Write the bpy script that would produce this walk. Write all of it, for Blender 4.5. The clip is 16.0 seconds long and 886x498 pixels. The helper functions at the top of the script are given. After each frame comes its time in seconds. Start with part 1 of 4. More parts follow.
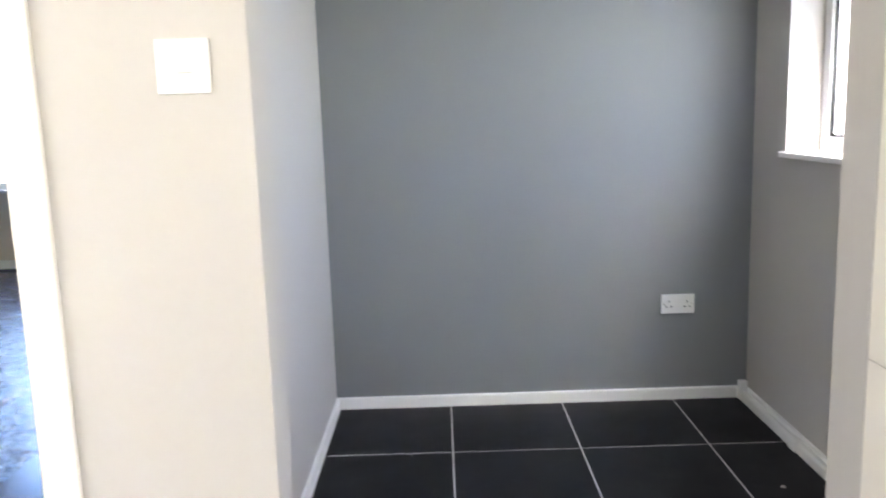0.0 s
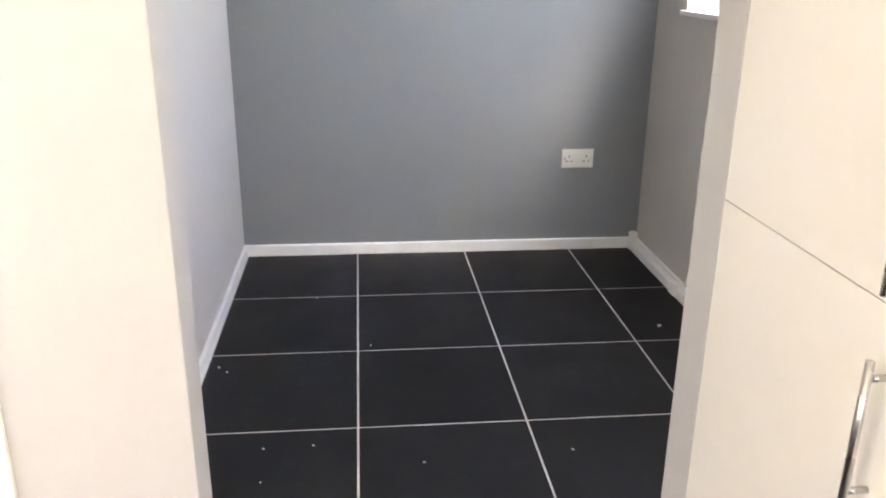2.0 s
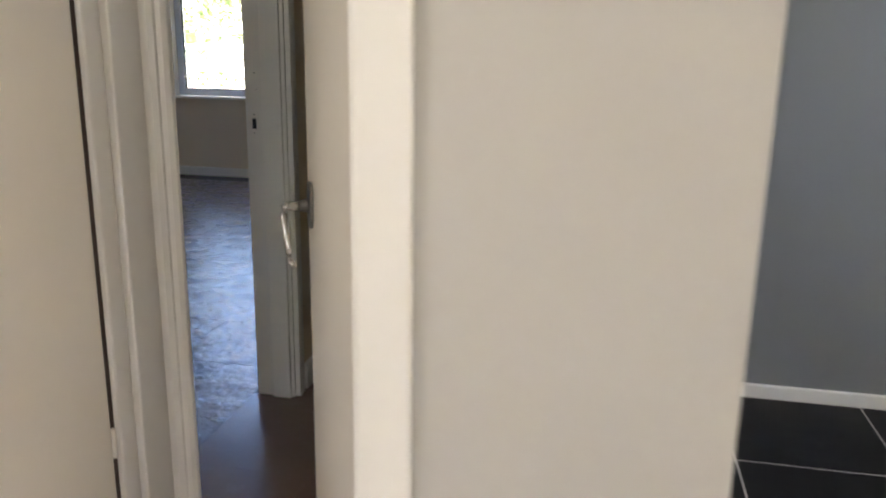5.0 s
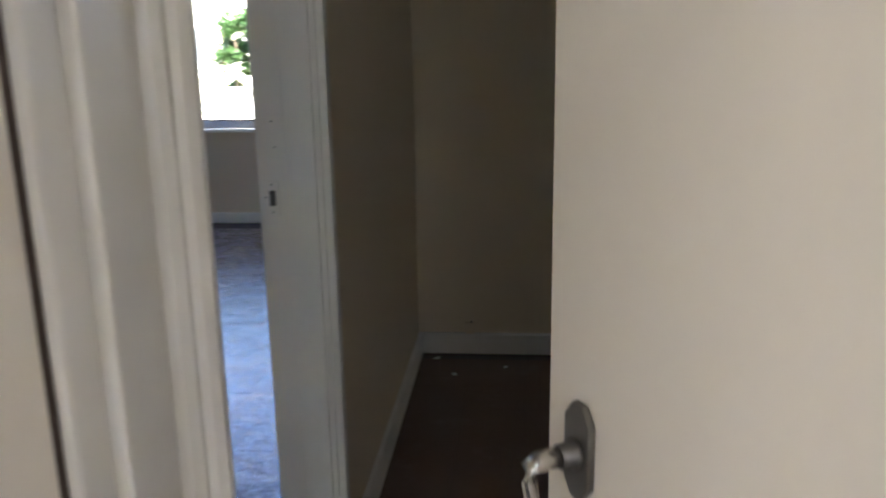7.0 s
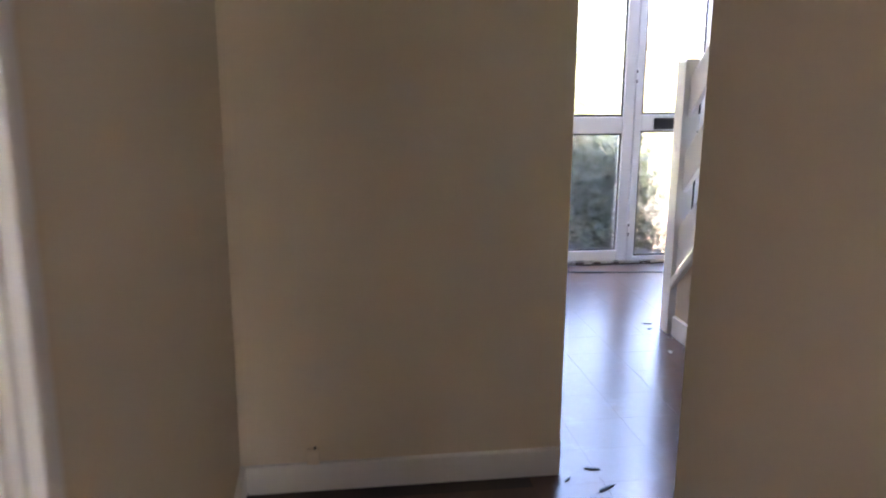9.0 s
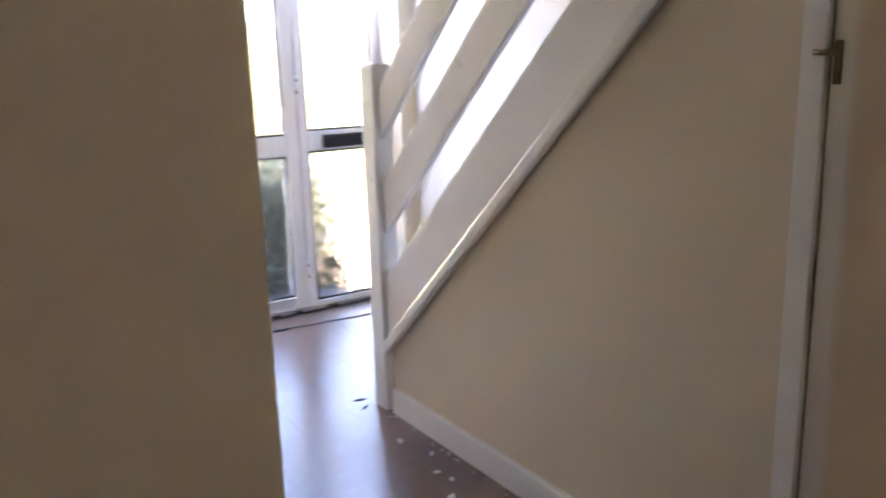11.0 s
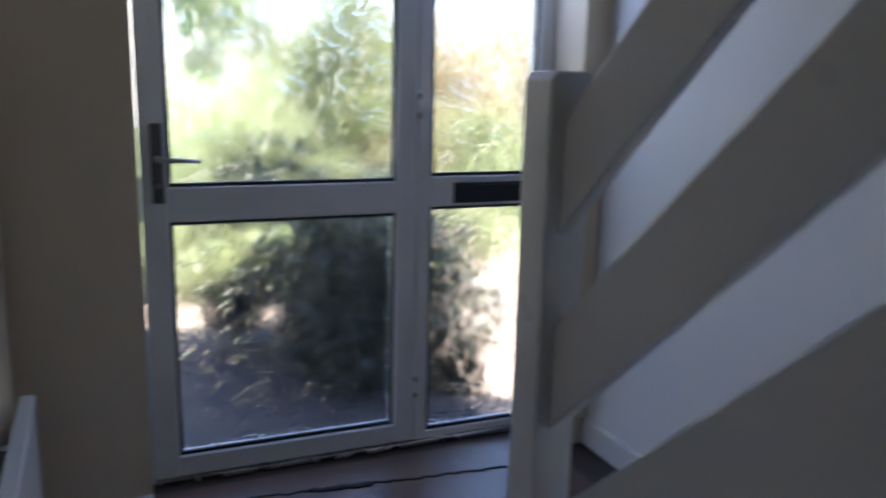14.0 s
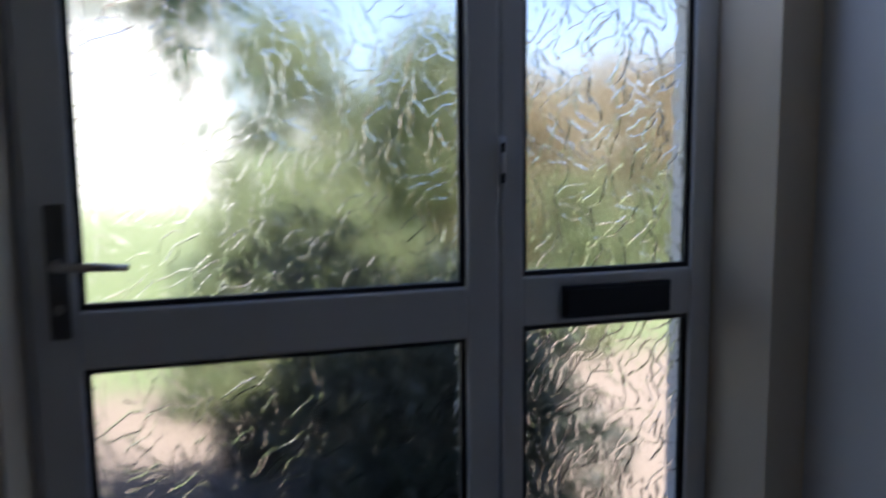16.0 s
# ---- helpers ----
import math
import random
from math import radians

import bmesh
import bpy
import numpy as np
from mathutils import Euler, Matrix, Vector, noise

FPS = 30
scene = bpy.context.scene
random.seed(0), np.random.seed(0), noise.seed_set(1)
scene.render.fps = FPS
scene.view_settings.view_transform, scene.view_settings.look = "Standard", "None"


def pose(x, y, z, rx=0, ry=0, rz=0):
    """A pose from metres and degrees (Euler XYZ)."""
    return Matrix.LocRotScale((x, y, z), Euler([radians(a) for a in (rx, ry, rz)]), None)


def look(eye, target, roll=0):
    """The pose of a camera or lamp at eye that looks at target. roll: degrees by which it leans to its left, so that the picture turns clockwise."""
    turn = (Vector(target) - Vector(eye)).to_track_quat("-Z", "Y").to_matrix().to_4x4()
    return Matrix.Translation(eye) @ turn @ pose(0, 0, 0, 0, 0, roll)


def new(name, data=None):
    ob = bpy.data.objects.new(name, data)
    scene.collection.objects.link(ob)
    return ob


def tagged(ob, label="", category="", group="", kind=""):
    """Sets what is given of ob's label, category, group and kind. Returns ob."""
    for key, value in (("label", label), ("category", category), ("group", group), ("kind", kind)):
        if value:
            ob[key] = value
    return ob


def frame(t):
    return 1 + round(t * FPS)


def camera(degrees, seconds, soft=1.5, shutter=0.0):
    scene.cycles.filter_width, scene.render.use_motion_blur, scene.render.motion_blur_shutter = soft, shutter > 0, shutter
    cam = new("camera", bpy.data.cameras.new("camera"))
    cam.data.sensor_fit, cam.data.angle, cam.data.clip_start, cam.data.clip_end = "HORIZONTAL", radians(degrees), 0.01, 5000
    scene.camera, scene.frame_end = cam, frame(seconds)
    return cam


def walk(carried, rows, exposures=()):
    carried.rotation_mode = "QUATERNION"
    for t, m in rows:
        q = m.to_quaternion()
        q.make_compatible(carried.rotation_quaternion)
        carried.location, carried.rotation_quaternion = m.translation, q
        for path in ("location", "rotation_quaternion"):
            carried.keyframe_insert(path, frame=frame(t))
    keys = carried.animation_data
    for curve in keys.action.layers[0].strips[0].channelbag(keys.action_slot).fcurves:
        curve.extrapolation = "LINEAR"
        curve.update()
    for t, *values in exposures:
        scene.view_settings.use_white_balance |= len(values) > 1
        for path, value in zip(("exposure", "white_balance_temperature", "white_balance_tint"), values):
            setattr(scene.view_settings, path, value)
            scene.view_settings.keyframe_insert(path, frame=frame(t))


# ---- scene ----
cam = camera(57.4, 16.0, soft=1.9, shutter=0.5)

PATH = [
    (0, (0.016, -0.933, 1.297), (0.014, 1.040, 0.966), -1.83),
    (0.5, (0.034, -0.977, 1.292), (0.131, 0.980, 0.894), -1.02),
    (1, (0.045, -0.980, 1.284), (0.173, 0.949, 0.771), -0.30),
    (1.5, (0.055, -0.994, 1.277), (0.218, 0.901, 0.659), 0.17),
    (2, (0.055, -1.010, 1.276), (0.250, 0.865, 0.608), 0.64),
    (2.5, (0.056, -1.014, 1.276), (0.276, 0.859, 0.610), 1.00),
    (3, (0.047, -1.002, 1.280), (0.248, 0.885, 0.650), 1.31),
    (3.5, (-0.014, -0.929, 1.289), (0.079, 0.978, 0.693), 1.58),
    (4, (-0.091, -0.768, 1.274), (-0.192, 1.153, 0.728), 2.10),
    (4.5, (-0.247, -0.596, 1.272), (-0.591, 1.299, 0.734), 1.78),
    (4.7, (-0.322, -0.522, 1.269), (-0.706, 1.372, 0.754), 0.89),
    (6.8, (-1.010, 0.333, 1.283), (-1.277, 2.257, 0.805), -0.88),
    (7, (-1.068, 0.431, 1.294), (-1.246, 2.365, 0.814), -0.98),
    (7.5, (-1.150, 0.667, 1.289), (-1.064, 2.601, 0.788), -0.21),
    (7.7, (-1.193, 0.739, 1.289), (-1.030, 2.672, 0.801), 0.40),
    (8, (-1.240, 0.894, 1.293), (-1.049, 2.826, 0.814), 0.23),
    (8.2, (-1.267, 0.987, 1.297), (-1.068, 2.921, 0.827), 0.13),
    (10.3, (-1.057, 2.072, 1.332), (-0.356, 3.898, 0.916), -0.34),
    (10.5, (-1.049, 2.142, 1.330), (-0.247, 3.925, 0.907), -0.85),
    (11, (-0.966, 2.443, 1.342), (0.104, 4.071, 0.888), -1.67),
    (11.5, (-0.869, 2.700, 1.334), (0.411, 4.155, 0.841), -2.35),
    (12, (-0.731, 2.953, 1.326), (0.647, 4.311, 0.819), -2.46),
    (12.5, (-0.599, 3.175, 1.326), (0.810, 4.515, 0.857), -1.53),
    (13, (-0.439, 3.441, 1.348), (0.925, 4.849, 0.950), -0.78),
    (13.5, (-0.329, 3.650, 1.329), (0.824, 5.241, 0.956), 0.08),
    (14, (-0.214, 3.899, 1.316), (0.557, 5.699, 0.909), 1.38),
    (14.5, (-0.123, 4.146, 1.301), (0.326, 6.041, 0.849), 2.03),
    (15, (-0.024, 4.444, 1.332), (0.318, 6.360, 0.873), 1.49),
    (15.5, (0.118, 4.696, 1.304), (0.465, 6.621, 0.889), 0.63),
    (16, (0.187, 4.919, 1.262), (0.766, 6.817, 1.016), -0.63),
]
EXPOSURES = [(0.0, 4.95, 6350, 15), (0.5, 5.25, 6700, 18), (1.0, 5.25, 6850, 19), (2.0, 5.2, 6750, 18), (2.5, 5.0, 6650, 17), (3.5, 4.4, 6650, 17), (4.5, 4.0, 6900, 16), (7.0, 4.05, 6250, 16), (7.5, 4.35, 6300, 20), (8.0, 5.1, 6350, 26), (10.5, 5.5, 7050, 31), (11.5, 5.4, 6850, 29), (12.5, 4.6, 6450, 26), (13.5, 3.5, 6000, 24), (14.0, 2.9, 5950, 23), (14.5, 2.4, 6100, 23), (15.0, 2.1, 6000, 23), (16.0, 1.4, 5850, 23)]
walk(cam, [(t, look(eye, target, roll)) for t, eye, target, roll in PATH], EXPOSURES)

# ---- world, sun and large lights ----
SUN_ELEVATION, SUN_AZIMUTH = radians(58), radians(151)   # the sun stands behind the house
world = bpy.data.worlds.new("sky")
scene.world = world
world.use_nodes = True
wn = world.node_tree.nodes
sky = wn.new("ShaderNodeTexSky")
sky.sky_type, sky.sun_disc = "NISHITA", False
sky.sun_elevation, sky.sun_rotation = SUN_ELEVATION, SUN_AZIMUTH
wn["Background"].inputs["Strength"].default_value = 0.105
world.node_tree.links.new(sky.outputs[0], wn["Background"].inputs["Color"])

sun_data = bpy.data.lights.new("sun", "SUN")
sun_data.energy, sun_data.angle, sun_data.color = 5.0, radians(0.5), (1.0, 0.93, 0.82)
sun = new("sun", sun_data)
sun_from = Vector((math.sin(SUN_AZIMUTH) * math.cos(SUN_ELEVATION), math.cos(SUN_AZIMUTH) * math.cos(SUN_ELEVATION), math.sin(SUN_ELEVATION)))
sun.matrix_world = look(sun_from * 30, (0, 0, 0))


def window_light(name, eye, target, width, height, watts, colour):
    """The sky's light that comes in by a window's opening."""
    data = bpy.data.lights.new(name, "AREA")
    data.shape, data.size, data.size_y, data.energy, data.color = "RECTANGLE", width, height, watts, colour
    ob = new(name, data)
    ob.matrix_world = look(eye, target)
    return ob


window_light("kitchen_window_light", (-2.57, -1.75, 1.5), (0, -1.2, 0.95), 1.75, 1.02, 1.9, (1.0, 0.95, 0.89))
# fill lamp for the stub and alcove; its end window is unseen and added
window_light("kitchen_end_fill_light", (-0.15, -4.17, 1.5), (-0.15, 0, 0.9), 1.5, 0.95, 0.42, (1.0, 0.94, 0.86))
# warm fill towards the hall cupboard door, from an added, unseen side window
window_light("kitchen_side_fill_light", (1.38, -1.90, 1.52), (-1.45, 0.7, 0.8), 1.5, 0.98, 1.4, (1.0, 0.92, 0.80))
window_light("lounge_window_light", (-3.0, 6.42, 1.88), (-3.0, 3, 1.2), 2.4, 0.40, 1.35, (0.20, 0.40, 1.0))
window_light("front_door_light", (0.36, 6.44, 1.84), (0.50, 4, 0.3), 0.66, 0.22, 0.09, (0.40, 0.60, 1.0))
window_light("side_light", (1.05, 6.44, 1.84), (1.2, 4, 0.6), 0.36, 0.22, 0.34, (0.46, 0.64, 1.0))
window_light("alcove_window_light", (1.40, 1.62, 1.60), (0, 1.6, 1.0), 1.0, 0.85, 0.36, (0.85, 0.89, 1.0))


# ---- materials ----
def material(name, colour, rough=0.5, metal=0.0, vary=0.12, scale=3.0, fine=60.0, bump=0.15, depth=0.002, second=None, second_at=(0.45, 0.7),
             rough_vary=0.08, coat=0.0, per_piece=0.0, gloss=0.5):
    """Base colour with broad stains and fine grain, a rough value that wanders, and fine relief."""
    m = bpy.data.materials.new(name)
    m.use_nodes = True
    n, l = m.node_tree.nodes, m.node_tree.links
    b = n["Principled BSDF"]
    b.inputs["Metallic"].default_value = metal
    b.inputs["Coat Weight"].default_value = coat
    b.inputs["Specular IOR Level"].default_value = gloss
    co = n.new("ShaderNodeNewGeometry")
    big, small = n.new("ShaderNodeTexNoise"), n.new("ShaderNodeTexNoise")
    big.inputs["Scale"].default_value, big.inputs["Detail"].default_value = scale, 5
    small.inputs["Scale"].default_value, small.inputs["Detail"].default_value = fine, 4
    for t in (big, small):
        l.new(co.outputs["Position"], t.inputs["Vector"])
    dark = tuple(c * (1 - vary) for c in colour) + (1,)
    light = tuple(min(1, c * (1 + vary)) for c in colour) + (1,)
    ramp = n.new("ShaderNodeMix")
    ramp.data_type = "RGBA"
    ramp.inputs["A"].default_value, ramp.inputs["B"].default_value = dark, light
    mixf = n.new("ShaderNodeMath")
    mixf.operation = "MULTIPLY_ADD"
    mixf.inputs[1].default_value, mixf.inputs[2].default_value = 0.35, 0.0
    l.new(small.outputs["Fac"], mixf.inputs[0])
    add = n.new("ShaderNodeMath")
    add.operation = "MULTIPLY_ADD"
    add.inputs[1].default_value = 0.65
    l.new(big.outputs["Fac"], add.inputs[0])
    l.new(mixf.outputs[0], add.inputs[2])
    l.new(add.outputs[0], ramp.inputs["Factor"])
    out = ramp.outputs["Result"]
    if second:
        pick = n.new("ShaderNodeTexNoise")
        pick.inputs["Scale"].default_value, pick.inputs["Detail"].default_value, pick.inputs["Roughness"].default_value = scale * 2.3, 8, 0.65
        l.new(co.outputs["Position"], pick.inputs["Vector"])
        mr = n.new("ShaderNodeMapRange")
        mr.inputs["From Min"].default_value, mr.inputs["From Max"].default_value = second_at
        l.new(pick.outputs["Fac"], mr.inputs["Value"])
        mix2 = n.new("ShaderNodeMix")
        mix2.data_type = "RGBA"
        mix2.inputs["B"].default_value = (*second, 1)
        l.new(mr.outputs["Result"], mix2.inputs["Factor"])
        l.new(out, mix2.inputs["A"])
        out = mix2.outputs["Result"]
    if per_piece:
        info, hsv = n.new("ShaderNodeObjectInfo"), n.new("ShaderNodeHueSaturation")
        mr2 = n.new("ShaderNodeMapRange")
        mr2.inputs["To Min"].default_value, mr2.inputs["To Max"].default_value = 1 - per_piece, 1 + per_piece
        l.new(info.outputs["Random"], mr2.inputs["Value"])
        l.new(mr2.outputs["Result"], hsv.inputs["Value"])
        l.new(out, hsv.inputs["Color"])
        out = hsv.outputs["Color"]
    l.new(out, b.inputs["Base Color"])
    rr = n.new("ShaderNodeMapRange")
    rr.inputs["To Min"].default_value, rr.inputs["To Max"].default_value = max(0.02, rough - rough_vary), min(1, rough + rough_vary)
    l.new(big.outputs["Fac"], rr.inputs["Value"])
    l.new(rr.outputs["Result"], b.inputs["Roughness"])
    if bump:
        bp = n.new("ShaderNodeBump")
        bp.inputs["Strength"].default_value, bp.inputs["Distance"].default_value = bump, depth
        l.new(add.outputs[0], bp.inputs["Height"])
        l.new(bp.outputs["Normal"], b.inputs["Normal"])
    return m


def textured_glass(name):
    """Obscure glass pressed with overlapping leaf shapes that lie every way."""
    m = bpy.data.materials.new(name)
    m.use_nodes = True
    n, l = m.node_tree.nodes, m.node_tree.links
    b = n["Principled BSDF"]
    b.inputs["Base Color"].default_value = (0.97, 0.99, 0.98, 1)
    b.inputs["Roughness"].default_value = 0.165
    b.inputs["Transmission Weight"].default_value = 1.0
    b.inputs["IOR"].default_value = 1.33

    def vector(op, a, by):
        v = n.new("ShaderNodeVectorMath")
        v.operation = op
        l.new(a, v.inputs[0])
        if isinstance(by, tuple):
            v.inputs[1].default_value = by
        else:
            l.new(by, v.inputs[1])
        return v.outputs["Value" if op == "LENGTH" else "Vector"]

    co, axes, flat = n.new("ShaderNodeTexCoord"), n.new("ShaderNodeSeparateXYZ"), n.new("ShaderNodeCombineXYZ")
    l.new(co.outputs["Object"], axes.inputs["Vector"])
    l.new(axes.outputs["X"], flat.inputs["X"])
    l.new(axes.outputs["Z"], flat.inputs["Y"])
    warp = n.new("ShaderNodeTexNoise")
    warp.inputs["Scale"].default_value, warp.inputs["Detail"].default_value = 12, 2
    l.new(flat.outputs["Vector"], warp.inputs["Vector"])
    bent = vector("ADD", flat.outputs["Vector"], vector("MULTIPLY", warp.outputs["Color"], (0.075, 0.075, 0.0)))
    total = None
    for cells, wide, long, shift, weight in ((13.0, 0.020, 0.065, 0.0, 0.42), (17.0, 0.014, 0.048, 3.7, 0.34)):
        place = vector("ADD", bent, (shift, shift * 0.7, 0.0))
        vo = n.new("ShaderNodeTexVoronoi")
        vo.voronoi_dimensions, vo.inputs["Scale"].default_value = "2D", cells
        l.new(place, vo.inputs["Vector"])
        angle = n.new("ShaderNodeMapRange")
        angle.inputs["To Min"].default_value, angle.inputs["To Max"].default_value = -1.25, 1.25
        pick = n.new("ShaderNodeSeparateColor")
        l.new(vo.outputs["Color"], pick.inputs["Color"])
        l.new(pick.outputs["Red"], angle.inputs["Value"])
        turn = n.new("ShaderNodeVectorRotate")
        turn.rotation_type = "Z_AXIS"
        l.new(vector("SUBTRACT", place, vo.outputs["Position"]), turn.inputs["Vector"])
        l.new(angle.outputs["Result"], turn.inputs["Angle"])
        size = vector("LENGTH", vector("MULTIPLY", turn.outputs["Vector"], (1 / wide, 1 / long, 0.0)), (0.0, 0.0, 0.0))
        leaf = n.new("ShaderNodeMapRange")
        leaf.interpolation_type = "SMOOTHSTEP"
        leaf.inputs["From Min"].default_value, leaf.inputs["From Max"].default_value = 0.80, 1.0
        leaf.inputs["To Min"].default_value, leaf.inputs["To Max"].default_value = weight, 0.0
        l.new(size, leaf.inputs["Value"])
        if total is None:
            total = leaf.outputs["Result"]
        else:
            add = n.new("ShaderNodeMath")
            add.operation = "ADD"
            l.new(total, add.inputs[0])
            l.new(leaf.outputs["Result"], add.inputs[1])
            total = add.outputs[0]
    soft = n.new("ShaderNodeTexNoise")
    soft.inputs["Scale"].default_value, soft.inputs["Detail"].default_value = 18, 1
    l.new(bent, soft.inputs["Vector"])
    both = n.new("ShaderNodeMath")
    both.operation = "MULTIPLY_ADD"
    both.inputs[1].default_value = 0.9
    l.new(soft.outputs["Fac"], both.inputs[0])
    l.new(total, both.inputs[2])
    bp = n.new("ShaderNodeBump")
    bp.inputs["Strength"].default_value, bp.inputs["Distance"].default_value = 1.0, 0.0055
    l.new(both.outputs[0], bp.inputs["Height"])
    l.new(bp.outputs["Normal"], b.inputs["Normal"])
    return m


def clear_glass(name):
    m = bpy.data.materials.new(name)
    m.use_nodes = True
    b = m.node_tree.nodes["Principled BSDF"]
    b.inputs["Base Color"].default_value = (1, 1, 1, 1)
    b.inputs["Roughness"].default_value, b.inputs["Transmission Weight"].default_value, b.inputs["IOR"].default_value = 0.0, 1.0, 1.45
    return m


M_HALL = material("magnolia_emulsion", (0.76, 0.645, 0.485), 0.75, vary=0.05, scale=1.6, fine=90, bump=0.25, depth=0.0015)
M_KITCHEN = material("pale_grey_emulsion", (0.53, 0.505, 0.47), 0.7, vary=0.04, scale=1.5, fine=80, bump=0.25, depth=0.0015)
M_GREY = material("mid_grey_emulsion", (0.235, 0.245, 0.255), 0.6, vary=0.05, scale=1.2, fine=90, bump=0.2, depth=0.0012)
M_CEILING = material("white_emulsion", (0.8, 0.79, 0.76), 0.8, vary=0.03, fine=50, bump=0.2)
M_STAIRWALL = material("pale_emulsion", (0.78, 0.77, 0.75), 0.7, vary=0.04, scale=1.5, fine=90, bump=0.2, depth=0.0012)
M_GLOSS = material("white_gloss_paint", (0.84, 0.81, 0.76), 0.38, vary=0.05, scale=9, fine=40, bump=0.15, depth=0.001)
M_STAIR = material("fresh_white_paint", (0.82, 0.80, 0.77), 0.30, vary=0.03, scale=4, fine=60, bump=0.1, depth=0.001)
M_BEAD = material("white_gloss_bead_paint", (0.83, 0.81, 0.77), 0.17, vary=0.03, scale=4, fine=60, bump=0.08, depth=0.001)
M_DOOR = material("cream_gloss_door_paint", (0.82, 0.76, 0.67), 0.38, vary=0.04, scale=2.5, fine=35, bump=0.12, depth=0.001)
M_UPVC = material("white_upvc", (0.80, 0.80, 0.80), 0.38, vary=0.03, scale=4, fine=120, bump=0.04, depth=0.0006)
M_PLASTIC = material("white_moulded_plastic", (0.83, 0.82, 0.79), 0.38, vary=0.02, fine=150, bump=0.03, depth=0.0004)
M_CABINET = material("cream_cabinet_lacquer", (0.86, 0.81, 0.71), 0.38, vary=0.02, scale=2, fine=80, bump=0.03, depth=0.0004)
M_STEEL = material("brushed_steel", (0.56, 0.54, 0.51), 0.28, metal=1.0, vary=0.08, scale=10, fine=200, bump=0.05, depth=0.0004)
M_DARKSTEEL = material("tarnished_steel", (0.20, 0.19, 0.18), 0.38, metal=0.8, vary=0.2, scale=20, fine=120, bump=0.1, depth=0.0005)
M_BRONZE = material("worn_dark_brass", (0.20, 0.14, 0.09), 0.4, metal=0.9, vary=0.2, scale=20, fine=120, bump=0.1, depth=0.0005)
M_TILE = material("black_floor_tile", (0.007, 0.007, 0.008), 0.5, vary=0.18, scale=4, fine=120, bump=0.12, depth=0.0008, second=(0.022, 0.022, 0.023), second_at=(0.55, 0.9), per_piece=0.15, gloss=0.28)
M_GROUT = material("pale_grout", (0.66, 0.64, 0.61), 0.85, vary=0.15, scale=6, fine=150, bump=0.3, depth=0.001)
M_SCREED = material("old_brown_floor_tile", (0.185, 0.122, 0.098), 0.25, vary=0.16, scale=3.2, fine=55, bump=0.22, depth=0.002,
                    second=(0.23, 0.17, 0.145), second_at=(0.56, 0.85), rough_vary=0.03)
M_LOUNGE = material("old_brown_floor_tile_with_residue", (0.135, 0.095, 0.082), 0.27, vary=0.22, scale=9, fine=30, bump=0.9, depth=0.011,
                    second=(0.21, 0.17, 0.15), second_at=(0.54, 0.8), rough_vary=0.06)
# joints under floor pieces, and the painted shade in the cupboard door's gaps
M_JOINT_SHADE = material("dark_adhesive_joint_and_gap_shade", (0.06, 0.04, 0.032), 0.7, vary=0.3, scale=8, fine=90, bump=0.3)
M_BLACK = material("black_plastic", (0.012, 0.012, 0.014), 0.4, vary=0.1, fine=100, bump=0.05)
M_GASKET = material("black_rubber_gasket", (0.010, 0.010, 0.012), 0.5, vary=0.1, fine=100, bump=0.05)
M_CABLE = material("black_debris", (0.015, 0.012, 0.010), 0.7, vary=0.3, fine=80, bump=0.2)
M_FLAKE = material("plaster_flake", (0.62, 0.60, 0.56), 0.9, vary=0.1, fine=80, bump=0.3)
M_CRUMB = material("dirty_plaster", (0.40, 0.34, 0.29), 0.9, vary=0.2, fine=80, bump=0.3)
M_RAD = material("white_radiator_enamel", (0.80, 0.79, 0.77), 0.38, vary=0.02, fine=80, bump=0.03)
M_GLASS = textured_glass("leaf_pattern_obscure_glass")
M_CLEAR = clear_glass("clear_glass")
M_RENDERWALL = material("exterior_render", (0.55, 0.50, 0.43), 0.9, vary=0.1, scale=2, fine=50, bump=0.4, depth=0.004)
M_ROOF = material("roof_covering", (0.16, 0.10, 0.08), 0.85, vary=0.2, scale=3, fine=30, bump=0.4)
M_GRASS = material("lawn", (0.15, 0.20, 0.075), 0.9, vary=0.4, scale=2, fine=40, bump=0.7, depth=0.02, second=(0.30, 0.28, 0.16), second_at=(0.5, 0.75))
# paving colour darkened to hold the shade the house throws
M_PAVING_SHADE = material("shade_darkened_paving", (0.038, 0.036, 0.038), 0.8, vary=0.15, scale=2, fine=60, bump=0.3, depth=0.004, per_piece=0.12)
M_GRAVEL = material("beige_gravel", (0.25, 0.20, 0.145), 0.9, vary=0.2, scale=3, fine=70, bump=0.5, depth=0.006)
M_BLOCK = material("white_concrete_block", (0.70, 0.68, 0.64), 0.85, vary=0.08, scale=4, fine=60, bump=0.3, depth=0.003, per_piece=0.06)
M_LEAF = material("shrub_leaf", (0.24, 0.30, 0.14), 0.5, vary=0.45, scale=3, fine=25, bump=0.1, second=(0.34, 0.33, 0.17), second_at=(0.45, 0.7))
M_DRYLEAF = material("dry_hedge_leaf", (0.48, 0.40, 0.25), 0.6, vary=0.4, scale=3, fine=25, bump=0.1, second=(0.16, 0.19, 0.08), second_at=(0.5, 0.75))
M_MIDLEAF = material("green_shrub_leaf", (0.055, 0.12, 0.035), 0.5, vary=0.45, scale=5, fine=25, bump=0.1)
# leaf colour lowered to carry the house's shade on the nearest shrub
M_SHADE_LEAF = material("shade_darkened_leaf", (0.014, 0.028, 0.014), 0.5, vary=0.4, scale=4, fine=25, bump=0.1)
